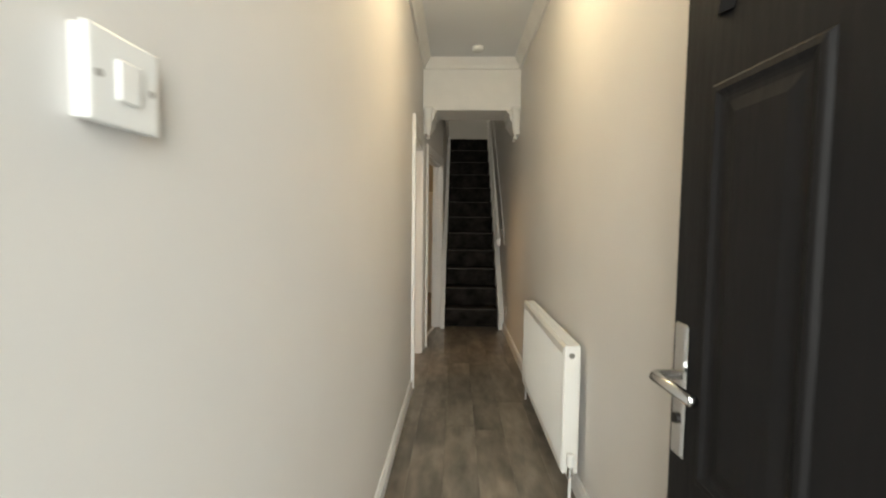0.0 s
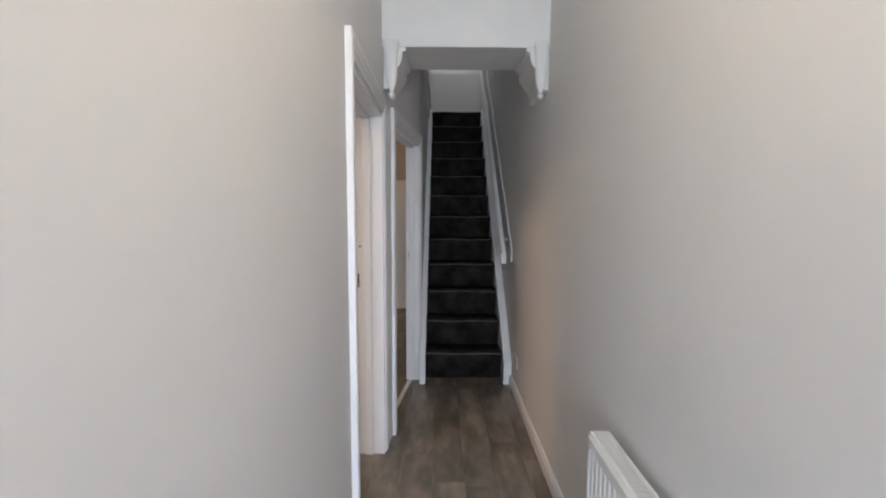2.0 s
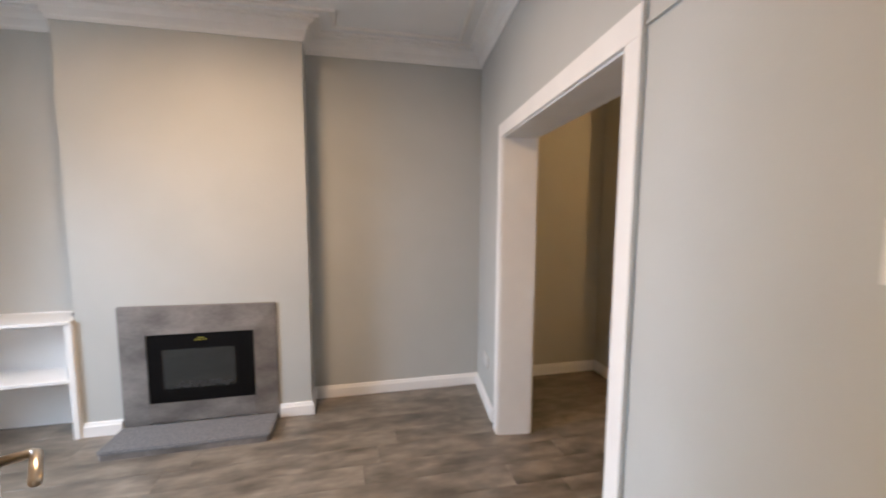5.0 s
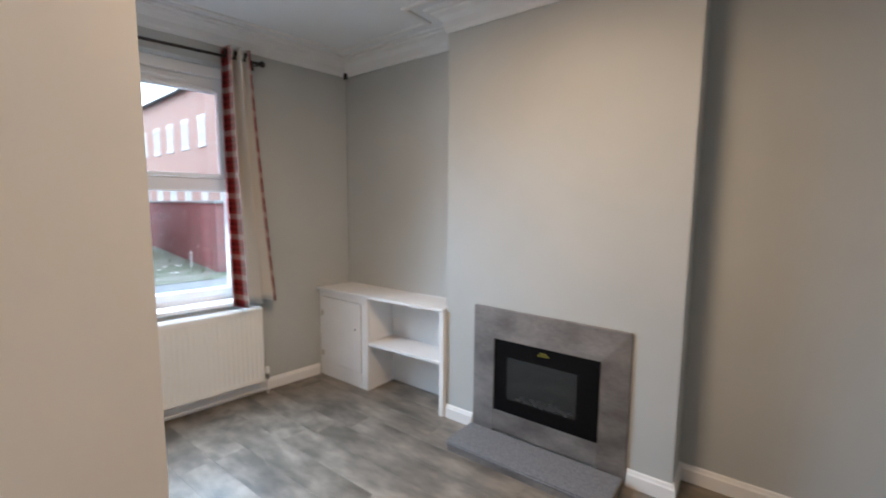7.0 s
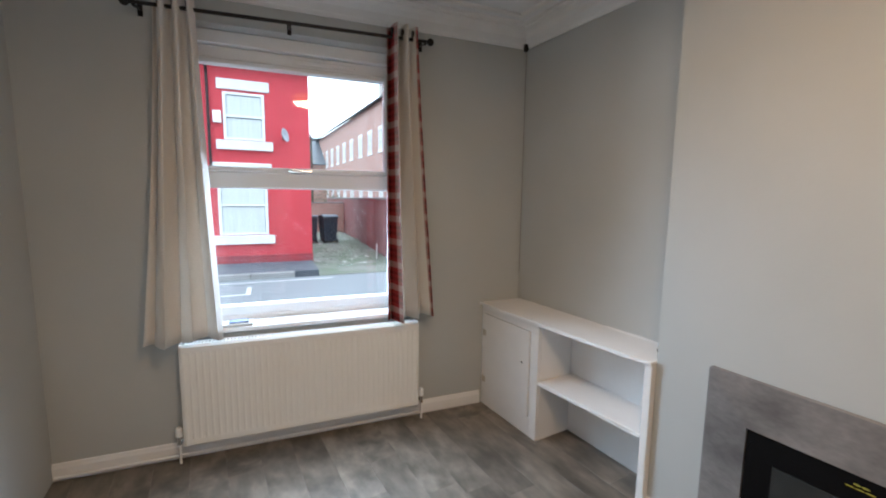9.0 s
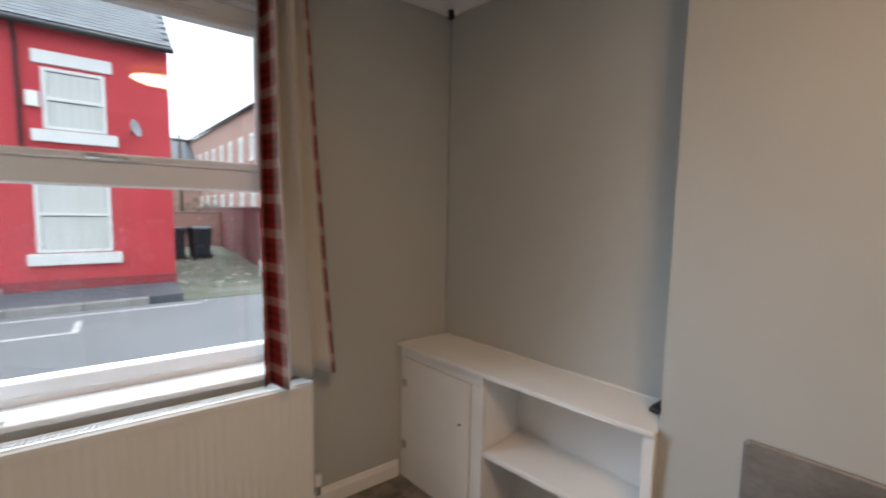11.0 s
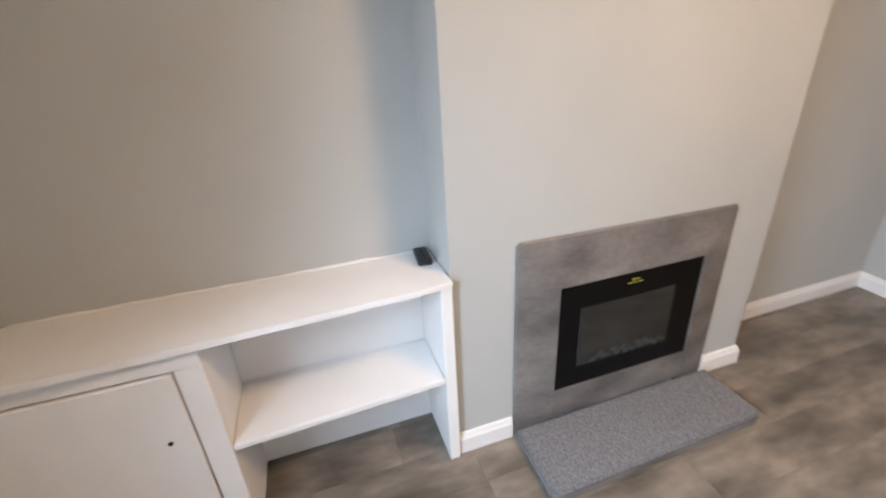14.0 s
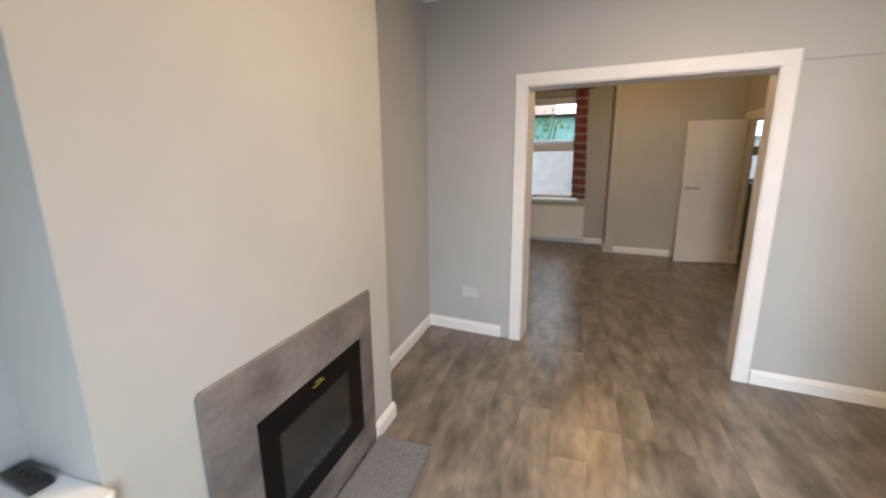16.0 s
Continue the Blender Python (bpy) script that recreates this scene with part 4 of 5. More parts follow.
part("end_panel", box((cx0, 2.292, 0.0), (-2.182, 2.334, TOPZ - 0.021), 0.004), SATIN_WHITE, CAB)
part("back_panel", box((cx0, 1.601, 0.0), (cx0 + 0.008, 2.291, TOPZ - 0.021)), SATIN_WHITE, CAB)
sh = [(cx0 + 0.009, 1.601), (cx1 - 0.004, 1.601), (-2.186, 2.291), (cx0 + 0.009, 2.291)]
bm = prism(sh, skew, 0.380, 0.404)
bmesh.ops.bevel(bm, geom=list(bm.edges), offset=0.003, segments=2, affect="EDGES")
part("shelf", bm, SATIN_WHITE, CAB)
# thick paint and filler where the boards meet the walls
rnd = random.Random(31)
edge = [(cx0 + 0.002, 1.06 + 0.045 * k, TOPZ + rnd.uniform(0.0, 0.003)) for k in range(29)]
part("filler_bead", tube(edge, [rnd.uniform(0.003, 0.007) for _ in edge], 6), SATIN_WHITE, CAB, "uneven painted filler bead", True)
edge = [(cx0 + 0.011, 1.605 + 0.04 * k, 0.404 + rnd.uniform(0.0, 0.002)) for k in range(18)]
part("filler_bead", tube(edge, [rnd.uniform(0.002, 0.005) for _ in edge], 6), SATIN_WHITE, CAB, "uneven painted filler bead", True)
CD = part("door", box((0, 0, 0), (0.018, 0.496, 0.574), 0.003), SATIN_WHITE, CAB, "flush white cupboard door", m=pose(cx1 - 0.010, 1.028, 0.135))
part("knob_hole", tube([(0.0175, 0.433, 0.351), (0.0200, 0.433, 0.351)], 0.007, 10), DARK_HOLE, CD, "dark finger hole")
for z in (0.072, 0.431):
    bm = box((0.0165, 0.004, z - 0.022), (0.0195, 0.030, z + 0.022), 0.001)
    add_tube(bm, [(0.019, -0.001, z - 0.024), (0.019, -0.001, z + 0.024)], 0.005, 8)
    part("hinge", bm, BRUSHED, CD, "metal butt hinge")

REMOTE = thing("remote_control", pose(-2.378, 2.292, TOPZ, 0, 0, -5), "small black remote control lying on the cupboard top", "remote control")
part("body", box((-0.060, -0.025, 0), (0.060, 0.025, 0.022), 0.007, segments=3), BLACK_PLASTIC, REMOTE, "", True)
for k in range(4):
    part("button", box((-0.05 + 0.026 * k, -0.006, 0.0215), (-0.036 + 0.026 * k, 0.006, 0.0235), 0.002), DARK_METAL, REMOTE)

# ---------------------------------------------------------------- fireplace
FIRE = thing("fireplace", pose(0, 0, 0), "grey polished plaster fire surround with black inset fire", "fireplace")
fx = -2.211
sy0, sy1, sz = 2.572, 3.553, 0.864
iy0, iy1, iz0, iz1 = 2.738, 3.402, 0.195, 0.668
x_out, x_in = fx + 0.012, fx + 0.034
x_fire = x_in - 0.010


def bevel_frame(bm):
    """The surround: flat outer faces that slope back to the fire opening, with slightly worn corners."""
    outer = [(sy0, 0.0), (sy0, sz - 0.012), (sy0 + 0.012, sz), (sy1 - 0.008, sz - 0.012), (sy1, sz - 0.022), (sy1, 0.0)]
    rim = [(sy0 + 0.075, 0.0), (sy0 + 0.075, sz - 0.09), (sy0 + 0.085, sz - 0.085), (sy1 - 0.085, sz - 0.10), (sy1 - 0.075, sz - 0.105), (sy1 - 0.075, 0.0)]
    inner = [(iy0, 0.0), (iy0, iz1), (iy0 + 0.001, iz1 + 0.001), (iy1 - 0.001, iz1 + 0.001), (iy1, iz1), (iy1, 0.0)]
    rows = []
    for x, pts in ((fx + 0.001, outer), (x_out - 0.005, outer), (x_out, [(a + (0.006 if a < 3 else -0.006), b - (0.006 if b > 0.1 else 0)) for a, b in outer]), (x_out + 0.010, rim), (x_in, inner), (fx + 0.001, inner)):
        rows.append([bm.verts.new((x, a, b)) for a, b in pts])
    for r, q in zip(rows, rows[1:]):
        for j in range(5):
            bm.faces.new((r[j], r[j + 1], q[j + 1], q[j]))
    for j in (0, 5):
        bm.faces.new([r[j] for r in rows])


bm = bmesh.new()
bevel_frame(bm)
part("surround", bm, SLATE, FIRE, "mottled grey plaster surround")
part("apron", box((fx + 0.001, iy0 + 0.001, 0.058), (x_in - 0.001, iy1 - 0.001, iz0 - 0.001), 0.001), SLATE, FIRE)
FI = part("fire_front", box((fx + 0.002, iy0 + 0.002, iz0), (x_fire + 0.006, iy1 - 0.002, iz1 - 0.001), 0.003), BLACK_GLOSS, FIRE, "glossy black fire front")
gy0, gy1, gz0, gz1 = iy0 + 0.095, iy1 - 0.125, iz0 + 0.095, iz1 - 0.105
part("glass", box((x_fire + 0.0062, gy0, gz0), (x_fire + 0.0085, gy1, gz1), 0.001), FIRE_GLASS, FI, "dark reflective glass")
rnd = random.Random(4)
for k in range(26):
    y = gy0 + 0.07 + (gy1 - gy0 - 0.10) * k / 25
    r = rnd.uniform(0.008, 0.017)
    bm = bmesh.new()
    bmesh.ops.create_icosphere(bm, subdivisions=1, radius=r, matrix=pose(x_fire + 0.0082, y, gz0 + 0.012 + rnd.uniform(0, 0.028)) @ Matrix.Diagonal((0.10, 1, 1, 1)))
    part("coal", bm, COAL, FI)
bm = bmesh.new()
ly = (iy0 + iy1) / 2
for a, b, z, h in ((-0.018, -0.002, 0.036, 0.006), (0.002, 0.020, 0.036, 0.006), (-0.036, -0.016, 0.048, 0.004), (-0.012, 0.008, 0.048, 0.004), (0.012, 0.036, 0.048, 0.004)):
    add_box(bm, (x_fire + 0.0062, ly + a, iz1 - z), (x_fire + 0.0074, ly + b, iz1 - z + h))
part("label", bm, YELLOW_LABEL, FI, "small yellow printed marks")
HE = thing("hearth", pose(0, 0, 0), "low hearth slab covered in speckled grey tufted carpet", "hearth")
out = [(fx + 0.036, 2.575), (-1.90, 2.565), (-1.878, 2.585), (-1.888, 3.520), (-1.905, 3.540), (fx + 0.036, 3.548)]
inset = [(x - 0.004 if x > -2.0 else x, y + (0.004 if y < 3.0 else -0.004)) for x, y in out]
part("slab", prism(inset, skew, 0.0, 0.036), SLATE, HE, "dark grey slab edge")
bm = prism(out, skew, 0.036, 0.056)
bmesh.ops.bevel(bm, geom=[e for e in bm.edges if all(v.co.z > 0.05 for v in e.verts)], offset=0.007, segments=2, affect="EDGES")
part("carpet", bm, HEARTH_STONE, HE, "speckled grey tufted carpet")

# ---------------------------------------------------------------- doors and fittings


def lever_handle(parent, m, mat, plate=False):
    """A lever with its rose or long plate; local y points out of the leaf, local x along the lever."""
    bm = bmesh.new()
    if plate:
        add_box(bm, (-0.019, 0, -0.16), (0.019, 0.008, 0.10), 0.004)
    else:
        add_tube(bm, [(0, 0, 0), (0, 0.008, 0)], 0.026, 18)
    h = part("handle", bm, mat, parent, "", m=m)
    bm = tube([(0, 0.006, 0), (0, 0.052, 0), (0.010, 0.060, 0), (0.125, 0.060, 0.0)], [0.0095, 0.0095, 0.0105, 0.0105], 12)
    part("lever", bm, mat, h, "", True)
    if plate:
        part("key_cylinder", tube([(0, 0.006, -0.085), (0, 0.014, -0.085)], 0.010, 12), DARK_METAL, h)
    return h


def flush_door(name, m, width, height, label, handed=1, mat=GLOSS_WHITE, metal=BRUSHED):
    """A plain flush leaf: hinge at local x = 0, the leaf along +x, 40 mm thick about y = 0."""
    t = thing(name, m, label, "door", kind="structure")
    leaf = part("leaf", box((0, -0.02, 0.008), (width, 0.02, height), 0.003), mat, t)
    lever_handle(leaf, pose(width - 0.062, 0.02, 1.03) @ Matrix.Diagonal((-1, 1, 1, 1)), metal)
    lever_handle(leaf, pose(width - 0.062, -0.02, 1.03) @ Matrix.Diagonal((-1, -1, 1, 1)), metal)
    bm = box((width - 0.001, -0.011, 0.95), (width + 0.0015, 0.011, 1.12), 0.0005)
    part("latch_plate", bm, CHROME, leaf)
    for z in (0.22, 1.0, 1.75):
        part("hinge", tube([(-0.004, 0.021, z - 0.045), (-0.004, 0.021, z + 0.045)], 0.006, 8), BRUSHED, leaf)
    return t


# front room door, swung into the room past a right angle
flush_door("door_2", pose(0.545, 3.720, 0, 0, 0, 210.3), 0.775, 1.98, "white flush door standing open into the front room")
# back lobby door, standing open against the rear wall
flush_door("door_3", pose(0.790, 8.285, 0, 0, 0, 180 + 8), 0.70, 1.905, "white flush door standing open beside the rear wall")

# black street door, folded back against the hall wall
FD = thing("door_1", pose(1.604, 0.492, 0, 0, 0, 90 + 3.5), "black woodgrain panelled front door standing open against the hall wall", "door", kind="structure")
leaf = part("leaf", box((0, -0.022, 0.01), (0.860, 0.022, 2.03), 0.003), BLACK_DOOR, FD)
for x0, x1, z0, z1 in ((0.085, 0.305, 0.815, 1.530), (0.555, 0.775, 0.815, 1.530), (0.085, 0.305, 0.14, 0.68), (0.555, 0.775, 0.14, 0.68)):
    bm = bmesh.new()
    rows = []
    for a, d in ((0, 0.022), (0.006, 0.028), (0.016, 0.029), (0.024, 0.024), (0.030, 0.0225), (0.038, 0.0225), (0.060, 0.027)):
        rows.append([bm.verts.new((x, d, z)) for x, z in ((x0 + a, z0 + a), (x1 - a, z0 + a), (x1 - a, z1 - a), (x0 + a, z1 - a))])
    for r, q in zip(rows, rows[1:]):
        for j in range(4):
            bm.faces.new((r[j], r[(j + 1) % 4], q[(j + 1) % 4], q[j]))
    bm.faces.new(rows[-1])
    part("panel", bm, BLACK_DOOR, leaf, "raised and fielded panel")
bm = bmesh.new()
rows = []
for k in range(13):
    a = math.pi * k / 12
    c, s = math.cos(a), math.sin(a)
    rows.append([bm.verts.new((0.43 - r * c, d, 1.64 + r * 0.75 * s)) for r, d in ((0.340, 0.022), (0.325, 0.034), (0.300, 0.024))])
for r, q in zip(rows, rows[1:]):
    for j in range(2):
        bm.faces.new((r[j], r[j + 1], q[j + 1], q[j]))
part("fan_moulding", bm, BLACK_DOOR, leaf, "arched moulding at the top")
lever_handle(leaf, pose(0.825, 0.022, 1.00) @ Matrix.Diagonal((-1, 1, 1, 1)), CHROME, True)
part("lock_strip", box((0.8602, -0.010, 0.25), (0.8622, 0.010, 1.80)), CHROME, leaf)
FRM = thing("door_frame_5", pose(0, 0, 0), "black painted street door frame", "door frame", kind="structure")
part("jamb", box((0.802, 0.33, 0), (0.85, 0.43, 2.115), 0.004), BLACK_DOOR, FRM)
part("jamb", box((1.632, 0.26, 0), (1.654, 0.35, 2.115), 0.004), BLACK_DOOR, FRM)
part("head", box((0.851, 0.30, 2.06), (1.63, 0.38, 2.115), 0.004), BLACK_DOOR, FRM)


def wall_plate(name, m, w, h, label, category, rockers=0, sockets=0, mat=PLASTIC_WHITE):
    """A white plastic faceplate; local y points out of the wall."""
    t = thing(name, m, label, category)
    p = part("faceplate", box((-w / 2, 0, -h / 2), (w / 2, 0.009, h / 2), 0.003, segments=2), mat, t)
    for k in range(rockers):
        part("rocker", box((-0.012, 0.009, -0.018), (0.012, 0.013, 0.018), 0.002), mat, p)
        part("screw", tube([(-0.031, 0.0085, 0), (-0.031, 0.0096, 0)], 0.003, 8), GAP_LINE, p)
    for k in range(sockets):
        x = (-0.036 + 0.072 * k) if sockets > 1 else 0
        bm = box((x - 0.004, 0.0088, 0.008), (x + 0.004, 0.0094, 0.018))
        add_box(bm, (x - 0.014, 0.0088, -0.010), (x - 0.008, 0.0094, -0.004))
        add_box(bm, (x + 0.008, 0.0088, -0.010), (x + 0.014, 0.0094, -0.004))
        part("pin_holes", bm, SOCKET_SHADE, p)
        part("rocker", box((x - 0.006, 0.009, 0.024), (x + 0.006, 0.0125, 0.036), 0.001), mat, p)
    return t


TOWARDS = pose(0, 0, 0, 0, 0, 180)
wall_plate("light_switch", pose(0.500, back_y(0.500) - 0.001, 1.47, 0, 0, BACK) @ TOWARDS, 0.086, 0.086, "white plastic light switch beside the doorway", "switch", 1)
wall_plate("wall_socket", pose(-2.065, back_y(-2.065) - 0.001, 0.36, 0, 0, BACK) @ TOWARDS, 0.146, 0.086, "off-white double wall socket above the skirting", "socket", 0, 2, DULL_PLASTIC)
wall_plate("wall_socket", pose(XR_HALL - 0.001, 5.34, 0.29, 0, 0, 90), 0.086, 0.086, "white single wall socket near the stairs", "socket", 0, 1)
BELL = thing("light_switch", pose(HX + 0.001, 0.917, 1.415, 0, 0, -90), "white plastic switch on a deep surface box in the hall", "switch")
part("pattress_box", box((-0.042, 0, -0.042), (0.042, 0.012, 0.042), 0.004, segments=2), PLASTIC_WHITE, BELL)
fp = part("faceplate", box((-0.043, 0.0122, -0.043), (0.043, 0.019, 0.043), 0.003, segments=2), PLASTIC_WHITE, BELL)
part("rocker", box((-0.014, 0.019, -0.020), (0.014, 0.023, 0.020), 0.002), PLASTIC_WHITE, fp)
for x in (-0.032, 0.032):
    part("screw", tube([(x, 0.0185, 0), (x, 0.0196, 0)], 0.004, 10), GAP_LINE, fp)
SMOKE = thing("smoke_alarm", pose(1.26, 4.30, HALL_CEIL), "white round smoke alarm on the hall ceiling", "smoke alarm")
part("body", tube([(0, 0, 0), (0, 0, -0.012), (0, 0, -0.03), (0, 0, -0.036)], [0.052, 0.055, 0.050, 0.038], 24), PLASTIC_WHITE, SMOKE, "", True)


def ceiling_lamp(place, r, label, strength):
    t = thing("ceiling_light", place, label, "ceiling light", "ceiling lights")
    part("base", tube([(0, 0, 0), (0, 0, -0.02)], r * 0.7, 24), PLASTIC_WHITE, t)
    rings = 6
    pts = [(0, 0, -0.02 - 0.06 * math.sin(math.pi / 2 * k / rings)) for k in range(rings + 1)]
    rad = [r * math.cos(math.pi / 2 * k / rings) + 0.004 for k in range(rings + 1)]
    part("shade", tube(pts, rad, 28), strength, t, "glowing warm glass dome", True)
    return t


ceiling_lamp(pose(-0.85, 3.2, CEIL), 0.26, "warm lit domed ceiling light in the front room", LAMP_GLOW)
ceiling_lamp(pose(1.24, 2.35, HALL_CEIL), 0.11, "warm lit domed ceiling light in the hall", LAMP_GLOW)
ceiling_lamp(pose(-0.9, 6.9, REAR_CEIL), 0.15, "warm lit domed ceiling light in the rear room", LAMP_GLOW)

# ---------------------------------------------------------------- rear room window and its yard
RWM = frame_at(-0.82, 9.15, -6.4)
rs = lambda x: (x + 0.82) / math.cos(radians(6.4))
W2 = sash_window("window_2", RWM @ pose(rs(-1.245), 0.20, 0, 0, 0, 180), rs(-1.245) - rs(-2.165), 0.74, 2.41, 1.59, "white plastic rear window over the radiator", 0.07, False)
bm = box((rs(-2.2), -0.04, 0.70), (rs(-1.21), 0.125, 0.73), 0.005)
setting(link("window_sill", bm, GLOSS_WHITE, m=RWM), "white painted rear window board", "window sill")
curtain("curtain", RWM @ pose(0, -0.09, 0), "dark red plaid curtain drawn to one side", 3, rs(-1.33), rs(-1.33), 0.19, 0.22, 0.77, 2.50, (0.5, 0.51), 0.03, 8)
RROD = thing("curtain_rod", RWM, "dark metal curtain rod over the rear window", "curtain rod")
part("rod", tube([(rs(-2.3), -0.09, 2.52), (rs(-1.08), -0.09, 2.50)], 0.010, 10), DARK_METAL, RROD)
for s in (rs(-2.25), rs(-1.15)):
    part("bracket", tube([(s, 0, 2.51), (s, -0.09, 2.50)], 0.006, 8), DARK_METAL, RROD)
W3 = sash_window("window_3", RWM @ pose(rs(1.62), 0.20, 0, 0, 0, 180), rs(1.62) - rs(1.02), 1.06, 2.04, 1.50, "white plastic lobby window", 0.07, False)
ROUT = thing("wall_hung_key_rack", pose(1.55, rear_y(1.55) - 0.001, 0.92, 0, 0, -6.4), "small dark box on the lobby wall", "wall box")
part("box", box((-0.05, -0.04, -0.06), (0.05, 0, 0.06), 0.005), BLACK_PLASTIC, ROUT)

# ---------------------------------------------------------------- street outside
ground = setting(link("ground", box((-120, -160, -0.40), (120, 160, -0.31)), ASPHALT), "grey asphalt ground around the houses", "ground")
SM = frame_at(0, -8.2, STREET)
road = setting(link("road", box((-60, 1.75, -0.35), (60, 6.6, -0.25), m=SM), ASPHALT), "grey worn asphalt street", "road")
bm = box((-2.86, -0.1, -0.35), (60, 1.60, -0.13), m=SM)
setting(link("pavement", bm, PAVING), "dark asphalt pavement beside the red house", "pavement")
setting(link("pavement", box((-60, 6.75, -0.35), (60, 9.1, -0.13), m=SM), PAVING), "dark asphalt pavement below the window", "pavement")
setting(link("pavement", box((-60, -0.1, -0.35), (-5.2, 1.60, -0.13), m=SM), PAVING), "dark asphalt pavement past the alley", "pavement")
for k in range(16):
    for y0 in (1.601, 6.60):
        x = -6.0 + 0.92 * k
        if y0 < 2 and -5.2 < x < -3.0:
            continue
        ob = link("kerb", box((0, 0, -0.34), (0.91, 0.148, -0.125), 0.012), KERB_STONE, m=SM @ pose(x, y0, 0))
        setting(ob, "grey kerb stone", "kerb")
bm = prism([(-5.4, -30), (-2.86, -30), (-2.86, 1.75), (-5.4, 1.75)], skew, -0.33, -0.235)
bmesh.ops.transform(bm, matrix=SM, verts=bm.verts)
setting(link("alley_ground", bm, ALLEY_EARTH), "mossy littered alley ground", "ground")
MARK = thing("bay_marking", pose(0, 0, 0), "worn white parking bay lines on the road", "road marking", kind="structure")
for lo, hi in (((-1.45, 3.20, 0), (-0.55, 3.28, 0)), ((-1.45, 2.55, 0), (-1.37, 3.20, 0)), ((-3.1, 2.05, 0), (-0.2, 2.12, 0))):
    part("line", box((lo[0], lo[1], -0.249), (hi[0], hi[1], -0.246), m=SM), ROAD_PAINT, MARK)


def house_window(parent, m, w, h, sill_w, lintel=True):
    """A white sash window in a facade: local x along the wall, local y outwards, z from the sill."""
    win = part("window", lambda_frame(w, h), WHITE_MASONRY, parent, "white window with net curtain", m=m)
    for z0, z1 in ((0.06, h * 0.5 - 0.03), (h * 0.5 + 0.03, h - 0.06)):
        part("pane", box((0.07, 0.006, z0), (w - 0.07, 0.012, z1)), DARK_ROOM, win, "glass pane")
        bm = bmesh.new()
        n = 24
        vs = []
        for i in range(n + 1):
            x = 0.08 + (w - 0.16) * i / n
            y = 0.016 + 0.004 * math.sin(i * 1.6)
            vs.append([bm.verts.new((x, y, z0 + 0.004)), bm.verts.new((x, y, z1 - 0.02))])
        for a, b in zip(vs, vs[1:]):
            bm.faces.new((a[0], b[0], b[1], a[1]))
        part("net_curtain", bm, NET_AND_SKY_PALE, win, "pale net curtain")
    part("sill", box((w / 2 - sill_w / 2, -0.05, -0.24), (w / 2 + sill_w / 2, 0.10, -0.02), 0.01), WHITE_MASONRY, parent, m=m)
    if lintel:
        part("lintel", box((-0.12, -0.05, h + 0.06), (w + 0.12, 0.05, h + 0.30), 0.01), WHITE_MASONRY, parent, m=m)


def lambda_frame(w, h):
    bm = bmesh.new()
    add_box(bm, (0, -0.02, 0), (0.07, 0.045, h), 0.006)
    add_box(bm, (w - 0.07, -0.02, 0), (w, 0.045, h), 0.006)
    add_box(bm, (0.066, -0.02, 0), (w - 0.066, 0.045, 0.06), 0.006)
    add_box(bm, (0.066, -0.02, h - 0.06), (w - 0.066, 0.045, h), 0.006)
    add_box(bm, (0.066, -0.02, h / 2 - 0.03), (w - 0.066, 0.05, h / 2 + 0.03), 0.006)
    return bm


RED = thing("red_house", SM @ pose(-2.88, 0, -0.13), "bright red painted end-terrace house across the street", "house")
part("wall", box((0, -7.5, -0.2), (9.0, 0, 4.93)), RED_RENDER, RED)
part("plinth", box((-0.015, -7.5, -0.2), (9.0, 0.02, 0.20), 0.01), material("dark_red_plinth", (0.33, 0.03, 0.04), 0.85, second=(0.22, 0.05, 0.06), scale=4), RED)
roof = part("roof", prism([(0.22, 4.86), (-3.75, 7.5), (-7.7, 4.86), (-7.7, 4.95), (-3.75, 7.62), (0.22, 4.95)], lambda u, v, w: (w, u, v), -0.08, 9.05), ROOF_SLATE, RED)
slate = bpy.data.meshes.new("slate")
sb = box((0, 0, 0), (0.30, 0.26, 0.012), 0.002)
sb.to_mesh(slate)
sb.free()
slate.materials.append(ROOF_SLATE)
pitch = math.degrees(math.atan2(7.62 - 4.95, 3.97))
for r in range(11):
    for c in range(16):
        o = new("slate", slate)
        o.parent = roof
        o.matrix_basis = pose(-0.08 + 0.303 * c + (0.15 if r % 2 else 0), 0.22, 4.955, 0, 0, 0) @ pose(0, 0, 0, -pitch, 0, 0) @ pose(0, -0.26 - 0.21 * r, 0.004, 2.0, 0, 0)
part("gutter", tube([(-0.1, 0.26, 4.87), (9.0, 0.26, 4.87)], 0.055, 10), BLACK_PLASTIC, RED)
part("downpipe", tube([(2.29, 0.24, 4.86), (2.29, 0.07, 4.55), (2.29, 0.07, 3.95), (2.29, 0.07, 2.4)], 0.032, 10), DARK_METAL, RED)
house_window(RED, pose(1.06, 0.0, 3.06), 0.92, 1.12, 1.26)
house_window(RED, pose(1.06, 0.0, 0.73), 1.12, 1.48, 1.40)
dr = part("door", box((2.78, 0.0, 0.06), (3.62, 0.03, 2.10), 0.004), material("dark_purple_door", (0.045, 0.02, 0.035), 0.5), RED, "dark panelled front door")
for z0, z1 in ((0.2, 0.9), (1.05, 1.95)):
    part("panel", box((2.88, 0.028, z0), (3.52, 0.042, z1), 0.008), material("dark_purple_panel", (0.04, 0.018, 0.03), 0.5), dr)
part("lintel", box((2.66, -0.02, 2.26), (3.74, 0.06, 2.46), 0.01), WHITE_MASONRY, RED)
part("door_step", box((2.70, 0.0, -0.02), (3.70, 0.25, 0.10), 0.01), WHITE_MASONRY, RED)
